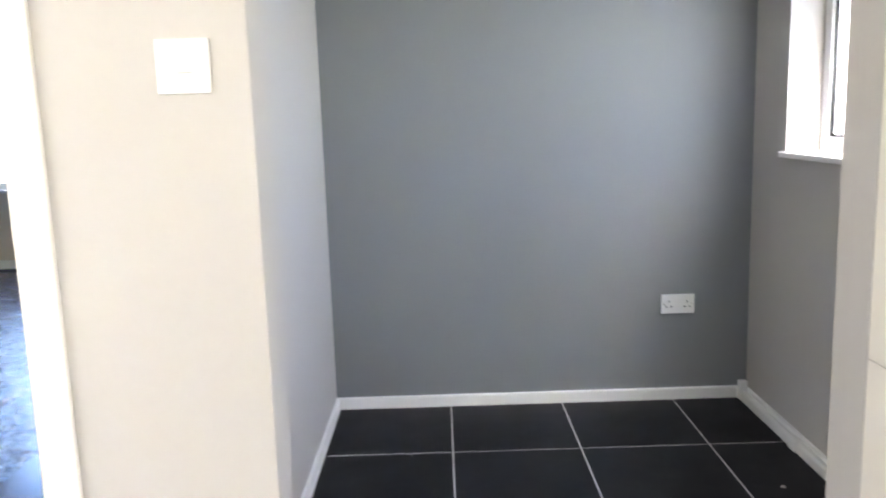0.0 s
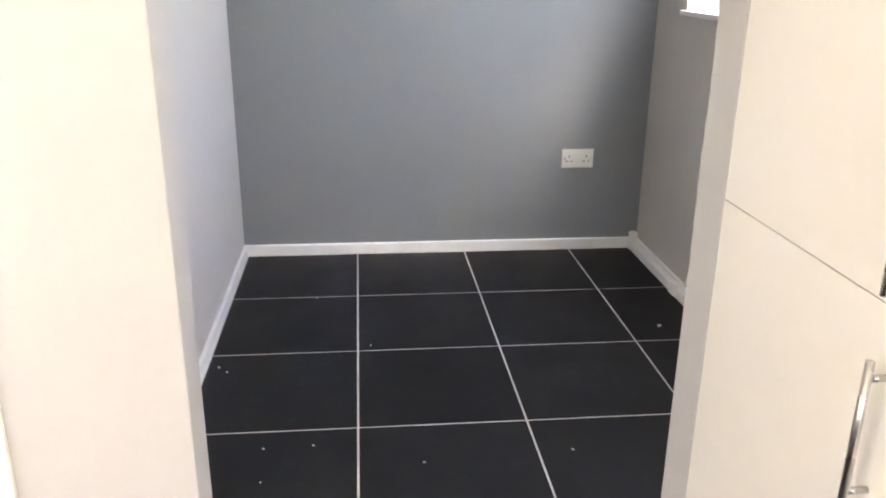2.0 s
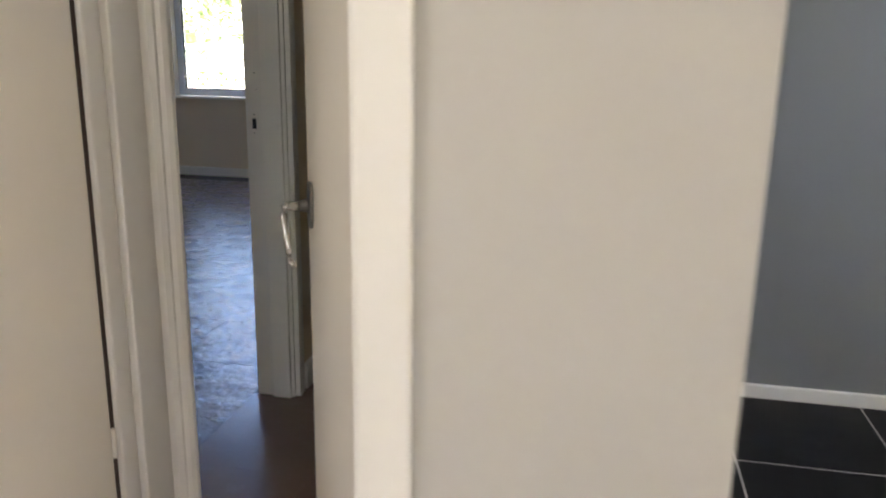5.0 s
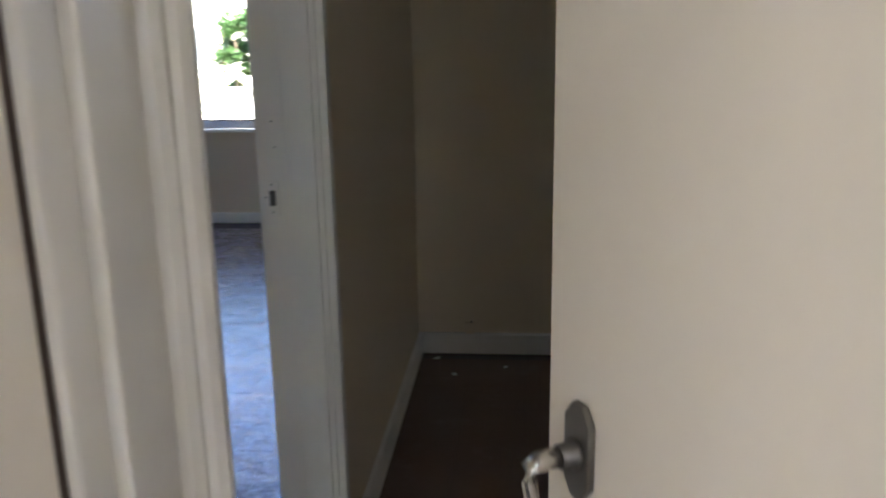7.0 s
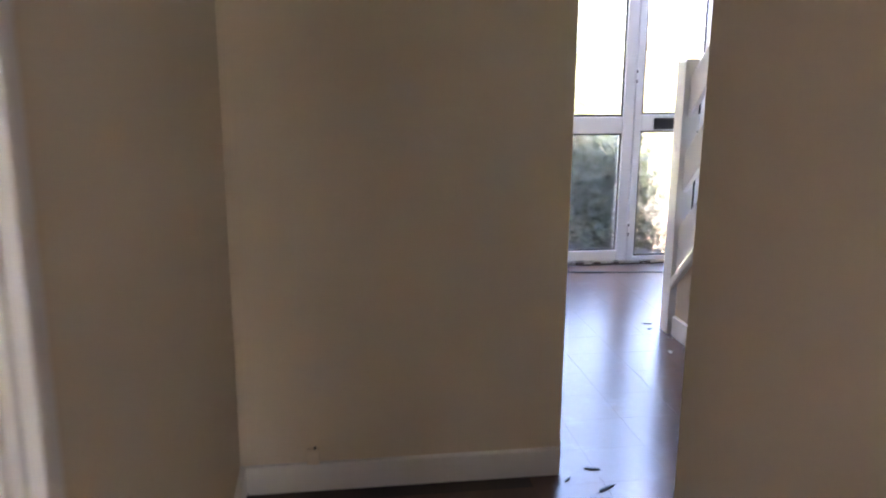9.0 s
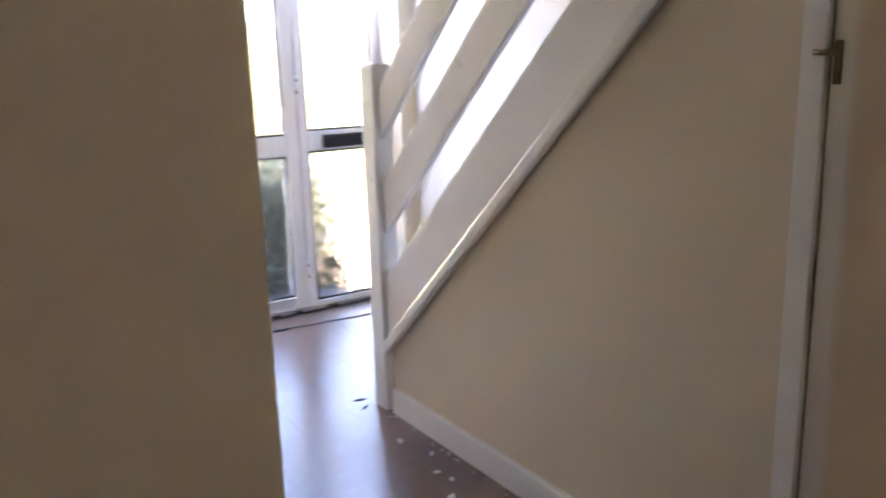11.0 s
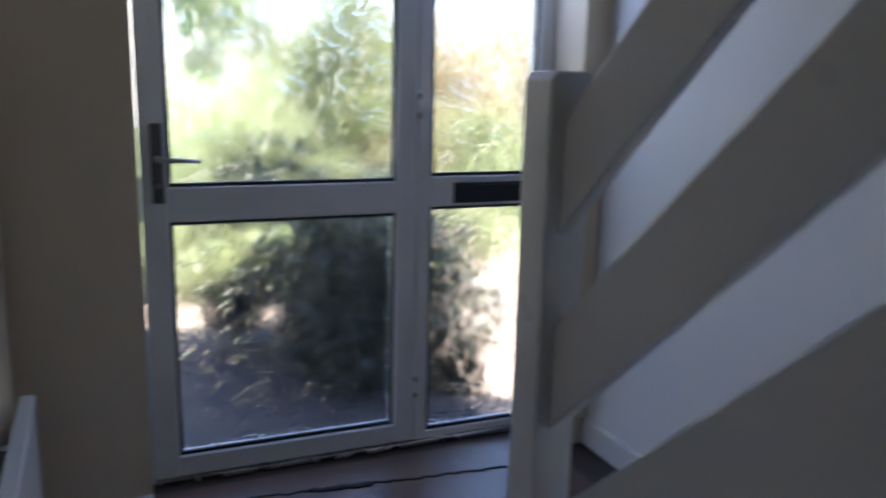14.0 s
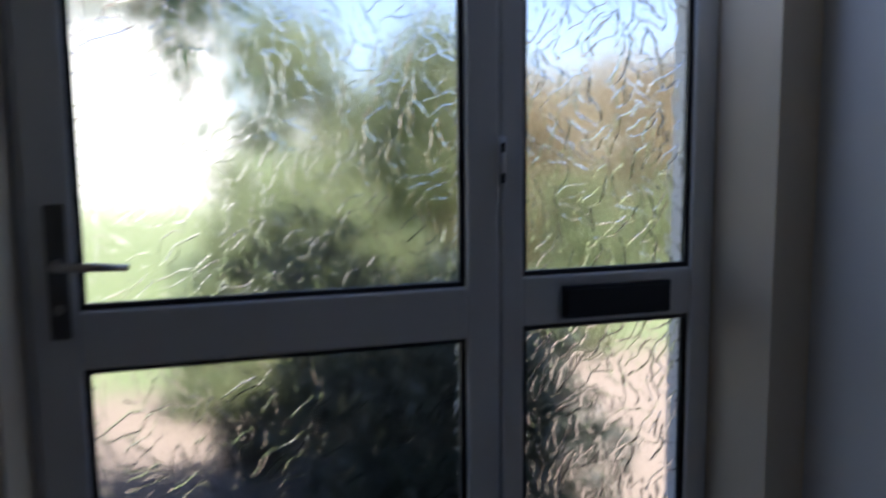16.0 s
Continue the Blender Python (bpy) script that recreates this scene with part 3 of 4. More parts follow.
part("window_sill", cuboid(ALX1 - 0.022, ALX1 + 0.13, WY0 - 0.02, WY1 + 0.02, WZ0 - 0.02, WZ0, 0.004), M_GLOSS, win_k)
# unseen window, added in the end-wall opening
window_unit("window_kitchen_end_added", "unseen white plastic window added to the kitchen end wall", "y", KBACK - 0.08, (-0.90, 0.60), 1.02, 2.02, (-0.15,), 1)
# added window for the side fill, out of view
window_unit("window_kitchen_side_added", "unseen white plastic window added beyond the cabinets", "x", RX + 0.10, (-2.70, -1.10), 1.0, 2.05, (-1.90,), -1)
window_unit("window_kitchen", "white plastic kitchen window", "x", -2.70, (-2.65, -0.85), 0.97, 2.05, (-1.75,), 1)


def bar_handle(parent, x, y, z0, z1):
    """An upright steel bar on two pegs, on a front that faces -x."""
    h = part("handle", tube([(x - 0.034, y, z0), (x - 0.034, y, z1)], 0.006), M_STEEL, parent, "brushed steel bar handle")
    for z in (z0 + 0.025, z1 - 0.025):
        part("peg", tube([(x - 0.001, y, z), (x - 0.032, y, z)], 0.005), M_STEEL, h)


def tall_cabinet(y0, y1, label, hy):
    """A full-height cupboard whose fronts face the kitchen."""
    x = 0.725
    ob = thing("tall_cabinet", label, "cabinet", group="tall cupboards along the kitchen wall")
    part("carcass", cuboid(x + 0.020, RX - 0.01, y0 + 0.001, y1 - 0.001, 0.10, 2.20, 0.001), M_CABINET, ob)
    part("plinth", cuboid(x + 0.06, RX - 0.01, y0 + 0.001, y1 - 0.001, 0.0, 0.10), M_CABINET, ob)
    low = part("door", cuboid(x, x + 0.019, y0 + 0.002, y1 - 0.002, 0.103, 0.8655, 0.0012), M_CABINET, ob)
    top = part("door", cuboid(x, x + 0.019, y0 + 0.002, y1 - 0.002, 0.8675, 2.198, 0.0012), M_CABINET, ob)
    bar_handle(low, x, hy, 0.585, 0.805)
    bar_handle(top, x, hy, 0.895, 1.115)
    return ob


tall_cabinet(-0.215, 0.382, "cream lacquered tall cupboard with steel bar handles", -0.150)
tall_cabinet(-0.815, -0.217, "cream lacquered tall cupboard with steel bar handles", -0.730)


# ---- doorways and doors ----
def architrave(name, pieces, mat, label):
    return structure(name, pieces, mat, label, "architrave")


# kitchen doorway: lining and face trim
bm = cuboid(-0.690, -0.672, KY0 - 0.004, KY1 + 0.004, 0, DOOR_TOP, 0.002)
cuboid(-1.445, -1.425, KY0 - 0.004, KY1 + 0.004, 0, DOOR_TOP, 0.002, bm)
cuboid(-1.425, -0.690, KY0 - 0.004, KY1 + 0.004, DOOR_TOP - 0.02, DOOR_TOP, 0.002, bm)
structure("door_lining_kitchen", bm, M_GLOSS, "white gloss painted door lining", "door lining")
bm = cuboid(-0.682, -0.622, KY0 - 0.016, KY0, 0, DOOR_TOP + 0.05, 0.004)
cuboid(-1.510, -1.448, KY0 - 0.016, KY0, 0, DOOR_TOP + 0.05, 0.004, bm)
cuboid(-1.448, -0.682, KY0 - 0.016, KY0, DOOR_TOP - 0.012, DOOR_TOP + 0.05, 0.004, bm)
architrave("trim_kitchen_door", bm, M_GLOSS, "white gloss architrave round the kitchen doorway")

# the open kitchen door, in its own coordinates: hinge at the origin, leaf along +x, its kitchen face at -y
hinge = Vector((-0.678, 0.512, 0))
leaf_angle = math.degrees(math.atan2(1.146 - hinge.y, -1.030 - hinge.x))
door_k = thing("door_1", "open cream gloss flush door with a drooping steel lever", "door", kind="structure")
LEAF = 0.735
part("leaf", cuboid(0, LEAF, -0.040, 0, 0.008, 1.995, 0.002), M_DOOR, door_k)
PX = LEAF - 0.063
plate_outline = [(PX - 0.020, 0.932), (PX - 0.008, 0.916), (PX + 0.008, 0.916), (PX + 0.020, 0.932), (PX + 0.020, 0.994), (PX + 0.008, 1.010), (PX - 0.008, 1.010), (PX - 0.020, 0.994)]
hnd = part("door_handle", prism(plate_outline, "y", 0.0005, 0.0085, 0.0028), M_DARKSTEEL, door_k, "worn steel lever handle")
part("collar", tube([(PX, 0.008, 0.962), (PX, 0.013, 0.962), (PX, 0.015, 0.962), (PX, 0.026, 0.962)], [0.0145, 0.0145, 0.0115, 0.0115]), M_DARKSTEEL, hnd)
part("lever", tube([(PX, 0.022, 0.962), (PX, 0.048, 0.963), (PX - 0.001, 0.056, 0.959), (PX - 0.004, 0.058, 0.948), (PX - 0.014, 0.057, 0.912), (PX - 0.026, 0.054, 0.874), (PX - 0.034, 0.050, 0.856), (PX - 0.044, 0.046, 0.850)],
                  [0.0095, 0.0095, 0.0085, 0.0070, 0.0062, 0.0060, 0.0062, 0.0050]), M_STEEL, hnd)
hnd.location = (0.004, 0, -0.022)
for z in (0.25, 1.75):
    part("hinge", tube([(-0.004, 0.0, z), (-0.004, 0.0, z + 0.09)], 0.006), M_STEEL, door_k)
door_k.matrix_world = Matrix.Translation(hinge) @ pose(0, 0, 0, 0, 0, leaf_angle)

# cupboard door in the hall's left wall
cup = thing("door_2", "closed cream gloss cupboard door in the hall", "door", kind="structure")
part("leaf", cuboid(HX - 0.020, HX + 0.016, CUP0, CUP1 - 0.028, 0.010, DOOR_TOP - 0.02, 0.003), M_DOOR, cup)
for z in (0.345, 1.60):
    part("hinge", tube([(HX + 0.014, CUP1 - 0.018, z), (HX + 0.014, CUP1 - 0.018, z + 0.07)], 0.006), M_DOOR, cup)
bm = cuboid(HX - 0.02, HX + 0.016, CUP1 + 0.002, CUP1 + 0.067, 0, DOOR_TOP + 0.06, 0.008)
# dark strips set into the gaps and groove to paint their shade
gap_shade = cuboid(HX - 0.02, HX + 0.005, 1.047, CUP1 + 0.001, 0, DOOR_TOP + 0.04)
cuboid(HX - 0.001, HX + 0.006, CUP1 + 0.068, 1.148, 0, DOOR_TOP + 0.04, bm=gap_shade)
structure("trim_cupboard_gap_shade", gap_shade, M_JOINT_SHADE, "dark strips painted as shade in the gaps beside the cupboard frame", "trim")
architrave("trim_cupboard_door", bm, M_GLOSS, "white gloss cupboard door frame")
# lounge doorway: architraves and lining
bm = cuboid(HX - 0.01, HX + 0.028, 1.149, 1.262, 0, DOOR_TOP + 0.06, 0.005)
architrave("trim_lounge_door_near", bm, M_GLOSS, "white gloss architrave with chipped edges")
bm = prism([(HX + 0.018, 1.269), (HX + 0.018, 1.276), (HX + 0.034, 1.280), (HX + 0.044, 1.290), (HX + 0.046, 1.298), (HX + 0.056, 1.303), (HX + 0.066, 1.312),
            (HX + 0.068, 1.322), (HX + 0.062, 1.332), (HX + 0.048, 1.338), (HX - 0.02, 1.342), (LX, 1.342), (LX, 1.269)], "z", 0, DOOR_TOP)
architrave("trim_lounge_door_moulding", bm, M_GLOSS, "moulded white gloss architrave and door lining")
bm = prism([(HX + 0.001, 2.150), (HX + 0.016, 2.153), (HX + 0.017, 2.170), (HX + 0.013, 2.205), (HX + 0.009, 2.218), (HX, 2.220), (HX, 2.150)], "z", 0, DOOR_TOP + 0.05)
architrave("trim_lounge_door_far", bm, M_GLOSS, "white gloss architrave beside the hall wall")
lining = thing("door_lining_lounge", "chipped white gloss door lining with a strike plate", "door lining", kind="structure")
part("jamb", cuboid(LX - 0.004, HX + 0.001, 2.138, 2.152, 0, DOOR_TOP, 0.002), M_GLOSS, lining)
part("stop", cuboid(-1.562, HX - 0.010, 2.124, 2.138, 0, DOOR_TOP - 0.02, 0.003), M_GLOSS, lining)
part("keep", cuboid(-1.612, -1.582, 2.1365, 2.139, 0.945, 1.020, 0.0005), M_GLOSS, lining, "painted over strike plate")
part("latch_hole", cuboid(-1.604, -1.590, 2.1355, 2.1375, 0.966, 1.000), M_BLACK, lining)
for nx, nz in ((-1.597, 0.952), (-1.597, 1.013), (-1.590, 1.150), (-1.586, 1.095), (-1.612, 0.985)):
    part("nail_hole", tube([(nx, 2.1355, nz), (nx, 2.1372, nz)], 0.0017, 8), M_BLACK, lining)
part("head", cuboid(LX - 0.004, HX + 0.001, 1.343, 2.138, DOOR_TOP - 0.02, DOOR_TOP, 0.002), M_GLOSS, lining)


# ---- staircase ----
SLOPE, Y0, Z0 = 0.920, 5.003, 0.289


def stair_z(y, up=0.0):
    """Height of the raking line that lies `up` above the string's lower edge."""
    return Z0 + SLOPE * (Y0 - y) + up


def raking_board(y0, y1, up0, up1, x0, x1, bevel):
    """A board that follows the stairs, with upright ends."""
    return prism([(y0, stair_z(y0, up0)), (y0, stair_z(y0, up1)), (y1, stair_z(y1, up1)), (y1, stair_z(y1, up0))], "x", x0, x1, bevel)


stairs = thing("staircase", "white painted closed staircase with plank balustrade", "staircase")
NY0, NY1 = 5.056, 5.146
TOP = 2.66
part("outer_string", raking_board(NY0, TOP, 0.0, 0.302, SX, SX + 0.032, 0.003), M_STAIR, stairs)
part("string_bead", raking_board(NY0, TOP, -0.012, 0.050, SX - 0.026, SX - 0.001, 0.011), M_BEAD, stairs)
part("lower_plank", raking_board(NY0, TOP, 0.472, 0.666, SX + 0.004, SX + 0.030, 0.005), M_STAIR, stairs)
part("upper_plank", raking_board(NY0, TOP, 0.827, 1.012, SX + 0.004, SX + 0.030, 0.005), M_STAIR, stairs)
part("inner_string", raking_board(NY0, TOP, 0.03, 0.302, RX - 0.026, RX, 0.003), M_STAIR, stairs)
newel = prism([(SX - 0.022, 0), (SX + 0.058, 0), (SX + 0.058, 1.322), (SX + 0.048, 1.336), (SX - 0.012, 1.336), (SX - 0.022, 1.322)], "y", NY0, NY1, 0.004)
part("newel_post", newel, M_STAIR, stairs)
RISE, GOING = 0.19, 0.2072
for i in range(12):
    y = 4.98 - i * GOING
    part("tread", cuboid(SX + 0.033, RX - 0.027, y - GOING, y + 0.018, (i + 1) * RISE - 0.024, (i + 1) * RISE, 0.004), M_STAIR, stairs)
    part("riser", cuboid(SX + 0.033, RX - 0.027, y - 0.016, y, i * RISE, (i + 1) * RISE - 0.024), M_STAIR, stairs)

# wall under the staircase, with the cupboard doorway
bm = prism([(3.335, 0), (5.038, 0), (5.038, stair_z(5.038) + 0.01), (3.335, stair_z(3.335) + 0.01)], "x", SX + 0.006, SX + 0.030)
structure("wall_stair", bm, M_HALL, "magnolia painted panel under the staircase", "wall")
structure("wall_stair_head", prism([(2.67, 1.80), (3.335, 1.80), (3.335, stair_z(3.335) + 0.005), (2.67, stair_z(2.67) + 0.005)], "x", SX + 0.006, SX + 0.030), M_HALL, "magnolia painted panel above the cupboard door", "wall")
door_c = thing("door_3", "closed cream cupboard door under the stairs", "door", kind="structure")
part("leaf", cuboid(SX + 0.004, SX + 0.034, 2.72, 3.327, 0.01, 1.79, 0.003), M_DOOR, door_c)
ch = part("door_handle", cuboid(SX - 0.001, SX + 0.0045, 3.305, 3.320, 1.278, 1.358, 0.0018), M_BRONZE, door_c, "small dark brass lever on a plate")
part("lever", tube([(SX - 0.001, 3.313, 1.336), (SX - 0.026, 3.314, 1.336), (SX - 0.030, 3.324, 1.336), (SX - 0.030, 3.342, 1.337)], 0.0055), M_BRONZE, ch)
part("key_plate", cuboid(SX - 0.004, SX - 0.001, 3.308, 3.317, 1.282, 1.302, 0.001), M_BRONZE, ch)
bm = cuboid(SX - 0.012, SX + 0.006, 3.331, 3.381, 0, 1.82, 0.004)
cuboid(SX - 0.008, SX + 0.006, 2.672, 2.716, 0, 1.82, 0.004, bm)
cuboid(SX - 0.010, SX + 0.006, 2.716, 3.331, 1.785, 1.83, 0.004, bm)
architrave("trim_stair_cupboard", bm, M_GLOSS, "white gloss frame of the stair cupboard")

# ---- front door with its side light ----
front = thing("door_4", "white plastic front door with leaf-pattern obscure glass", "door", kind="structure")
YI = FY - 0.035


def bar(name, x0, x1, z0, z1, y0=0.0, y1=0.07, bevel=0.006, mat=M_UPVC, parent=front, label=""):
    return part(name, cuboid(x0, x1, YI + y0, YI + y1, z0, z1, bevel), mat, parent, label)


TOPZ = 2.05
bar("outer_frame", FD0 + 0.001, -0.106, 0.0, FDTOP, 0.012, 0.075)
bar("outer_frame", 1.290, FD1 - 0.001, 0.0, FDTOP, 0.012, 0.075)
bar("outer_frame", -0.106, 1.290, TOPZ + 0.02, FDTOP, 0.012, 0.075)
bar("threshold", -0.106, 1.290, 0.0, 0.018, -0.01, 0.08, 0.004, M_STEEL)
bar("leaf_stile", -0.102, -0.024, 0.022, TOPZ)
bar("leaf_stile", 0.716, 0.786, 0.022, TOPZ)
bar("leaf_rail", -0.024, 0.716, 0.022, 0.090, 0.001, 0.069)
bar("leaf_rail", -0.024, 0.716, 0.868, 0.976, 0.001, 0.069)
bar("leaf_rail", -0.024, 0.716, TOPZ - 0.08, TOPZ, 0.001, 0.069)
bar("side_stile", 0.792, 0.842, 0.018, TOPZ + 0.02, 0.004, 0.072)
bar("side_stile", 1.250, 1.290, 0.018, TOPZ + 0.02, 0.004, 0.072)
bar("side_rail", 0.842, 1.250, 0.018, 0.046, 0.005, 0.071)
bar("side_rail", 0.842, 1.250, 0.884, 0.990, 0.005, 0.071)
bar("side_rail", 0.842, 1.250, TOPZ - 0.06, TOPZ + 0.02, 0.005, 0.071)
for x0, x1, z0, z1 in ((-0.024, 0.716, 0.090, 0.868), (-0.024, 0.716, 0.976, TOPZ - 0.08), (0.842, 1.250, 0.046, 0.884), (0.842, 1.250, 0.990, TOPZ - 0.06)):
    g = 0.012
    for a, b, c, d in ((x0, x1, z0, z0 + g), (x0, x1, z1 - g, z1), (x0, x0 + g, z0 + g, z1 - g), (x1 - g, x1, z0 + g, z1 - g)):
        bar("gasket", a, b, c, d, 0.016, 0.032, 0.002, M_GASKET)
    pane = bar("pane", x0, x1, z0, z1, 0.022, 0.029, 0, M_GLASS, label="obscure glass with a leaf pattern")
    pane.visible_shadow = False
box_flap = bar("letterbox", 0.928, 1.190, 0.896, 0.968, -0.010, 0.006, 0.004, M_BLACK, label="black plastic letterbox flap")
bar("flap_edge", 0.936, 1.182, 0.904, 0.960, -0.014, -0.009, 0.002, M_BLACK, box_flap)
fh = bar("door_handle", -0.070, -0.036, 0.930, 1.172, -0.010, 0.001, 0.004, M_DARKSTEEL, label="tarnished steel lever handle on a long plate")
part("lever", tube([(-0.053, YI - 0.010, 1.066), (-0.053, YI - 0.045, 1.066), (-0.043, YI - 0.055, 1.066), (0.01, YI - 0.055, 1.064), (0.070, YI - 0.052, 1.060)], [0.010, 0.009, 0.009, 0.008, 0.006]), M_STEEL, fh)
part("cylinder", tube([(-0.053, YI - 0.009, 0.985), (-0.053, YI - 0.018, 0.985)], 0.009), M_STEEL, fh)
for z in (0.185, 1.185, 1.80):
    h1 = part("hinge", tube([(0.789, YI - 0.006, z), (0.789, YI - 0.006, z + 0.10)], 0.008), M_UPVC, front)
    for dz in (0.006, 0.068):
        part("hinge_cap", cuboid(0.785, 0.793, YI - 0.0155, YI - 0.012, z + dz, z + dz + 0.020, 0.001), M_BLACK, h1)

# lounge window
win_l = window_unit("window_lounge", "white plastic lounge window above a painted sill", "y", FY + 0.03, (LW0, LW1), LWZ0, LWZ1, (-2.45,), -1, face=0.06)
part("window_sill", cuboid(LW0 - 0.03, LW1 + 0.03, FY - 0.070, FY + 0.03, LWZ0 - 0.022, LWZ0, 0.004), M_GLOSS, win_l)


# ---- radiator in the passage ----
def radiator(y0, y1, z0, z1, x):
    """A pressed steel panel radiator on a wall that faces +x."""
    ob = thing("radiator", "white enamelled panel radiator on the passage wall", "radiator")
    bm = bmesh.new()
    n = int((y1 - y0) / 0.05)
    step = (y1 - y0) / n
    section = []
    for i in range(n):
        a = y0 + i * step
        section += [(x + 0.052, a), (x + 0.052, a + 0.012), (x + 0.062, a + 0.020), (x + 0.062, a + 0.042), (x + 0.052, a + 0.049)]
    section += [(x + 0.052, y1), (x + 0.035, y1), (x + 0.035, y0)]
    part("panel", prism(section, "z", z0 + 0.012, z1 - 0.012), M_RAD, ob)
    part("top_rim", cuboid(x + 0.030, x + 0.066, y0 - 0.004, y1 + 0.004, z1 - 0.022, z1, 0.004), M_RAD, ob)
    part("bottom_rim", cuboid(x + 0.030, x + 0.066, y0 - 0.004, y1 + 0.004, z0, z0 + 0.022, 0.004), M_RAD, ob)
    part("side_cover", cuboid(x + 0.031, x + 0.065, y1 + 0.001, y1 + 0.006, z0 + 0.004, z1 - 0.004, 0.002), M_RAD, ob)
    for y in (y0 + 0.2, y1 - 0.2):
        part("bracket", cuboid(x, x + 0.036, y - 0.015, y + 0.015, z0 + 0.02, z1 - 0.05), M_RAD, ob)
    part("pipe", tube([(x + 0.045, y1 - 0.04, z0 + 0.01), (x + 0.045, y1 - 0.04, -0.004)], 0.0075), M_STEEL, ob)
    return ob


radiator(4.95, 6.110, 0.09, 0.500, BX)


# ---- garden ----
structure("ground", cuboid(-400, 400, FY + FT, 400, -0.4, -0.10), M_GRASS, "lawn reaching into the distance", "ground")
structure("ground_behind", cuboid(-400, 400, -400, KBACK - 0.25, -0.4, -0.10), M_GRASS, "lawn behind the house", "ground")


def shrub(name, label, at, radius, height, leaves, mat, seed, leaf=0.05, group=""):
    """Stems with a crown of many small leaves in uneven clumps."""
    rng = random.Random(seed)
    ob = thing(name, label, "shrub", group=group)
    bm = bmesh.new()
    tips = []
    for k in range(7):
        a, r = rng.uniform(0, math.tau), rng.uniform(0.2, 0.65) * radius
        tip = (math.cos(a) * r, math.sin(a) * r, height * rng.uniform(0.5, 0.85))
        tube([(math.cos(a) * 0.05, math.sin(a) * 0.05, -0.05), (tip[0] * 0.4, tip[1] * 0.4, tip[2] * 0.5), tip], [0.022, 0.015, 0.006], 6, bm)
        tips.append(tip)
    part("stems", bm, M_BARK, ob)
    verts, faces = [], []
    clumps = [(rng.uniform(-1, 1) * radius * 0.75, rng.uniform(-1, 1) * radius * 0.75, height * rng.uniform(0.06, 0.88), radius * rng.uniform(0.22, 0.45)) for _ in range(34)]
    for _ in range(leaves):
        cx, cy, cz, cr = clumps[rng.randrange(len(clumps))]
        d = Vector((rng.gauss(0, 1), rng.gauss(0, 1), rng.gauss(0, 1))).normalized() * cr * rng.random() ** 0.4
        c = Vector((cx, cy, cz)) + d
        c.z = max(c.z, 0.02)
        u = Vector((rng.gauss(0, 1), rng.gauss(0, 1), rng.gauss(0, 0.6))).normalized()
        w = u.cross(Vector((rng.gauss(0, 1), rng.gauss(0, 1), rng.gauss(0, 1)))).normalized()
        s = leaf * rng.uniform(0.6, 1.4)
        i = len(verts)
        verts += [c - u * s, c + w * s * 0.45, c + u * s, c - w * s * 0.45]
        faces.append((i, i + 1, i + 2, i + 3))
    me = bpy.data.meshes.new("crown")
    me.from_pydata([tuple(v) for v in verts], [], faces)
    me.materials.append(mat)
    crown = new("crown", me)
    crown.parent = ob
    ob.location = at
    return ob


# stands in the house's shadow, with that shade painted into its leaves
shrub("shrub", "green shrub beside the front step, leaves darkened for house shade", (0.90, 7.72, -0.1), 0.72, 1.02, 19000, M_SHADE_LEAF, 1, 0.035)
shrub("shrub", "upright green shrub behind the garden wall", (-5.05, 12.4, -0.1), 0.50, 2.2, 4500, M_MIDLEAF, 2, 0.055)
shrub("shrub", "bright green shrub behind the garden wall", (-8.2, 13.2, -0.1), 1.6, 2.6, 6000, M_LEAF, 3, 0.07)
shrub("hedge", "sunlit olive green hedge across the front garden", (1.75, 13.4, -0.1), 1.35, 2.8, 11000, M_LEAF, 5, 0.07)
shrub("hedge", "sunlit dry straw-coloured hedge across the front garden", (3.75, 13.6, -0.1), 1.25, 2.35, 9000, M_DRYLEAF, 7, 0.07)
shrub("hedge", "sunlit dry straw-coloured hedge across the front garden", (5.6, 13.8, -0.1), 1.3, 2.45, 9000, M_DRYLEAF, 6, 0.08)
shrub("hedge", "sunlit olive green hedge across the front garden", (7.6, 13.9, -0.1), 1.6, 2.6, 7000, M_LEAF, 9, 0.08)
shrub("shrub", "low sunlit green shrub at the lawn's edge", (1.0, 12.2, -0.1), 0.9, 1.3, 4000, M_LEAF, 8, 0.05)
shrub("shrub", "leafy yellow-green shrub beyond the paving", (0.42, 9.35, -0.1), 0.45, 0.72, 3500, M_LEAF, 14, 0.045)
shrub("shrub", "small green plant at the edge of the gravel", (2.45, 9.75, -0.1), 0.34, 0.50, 2200, M_LEAF, 12, 0.04)
shrub("shrub", "low sunlit green shrub at the lawn's edge", (3.9, 11.6, -0.1), 0.8, 1.15, 4500, M_LEAF, 10, 0.05)


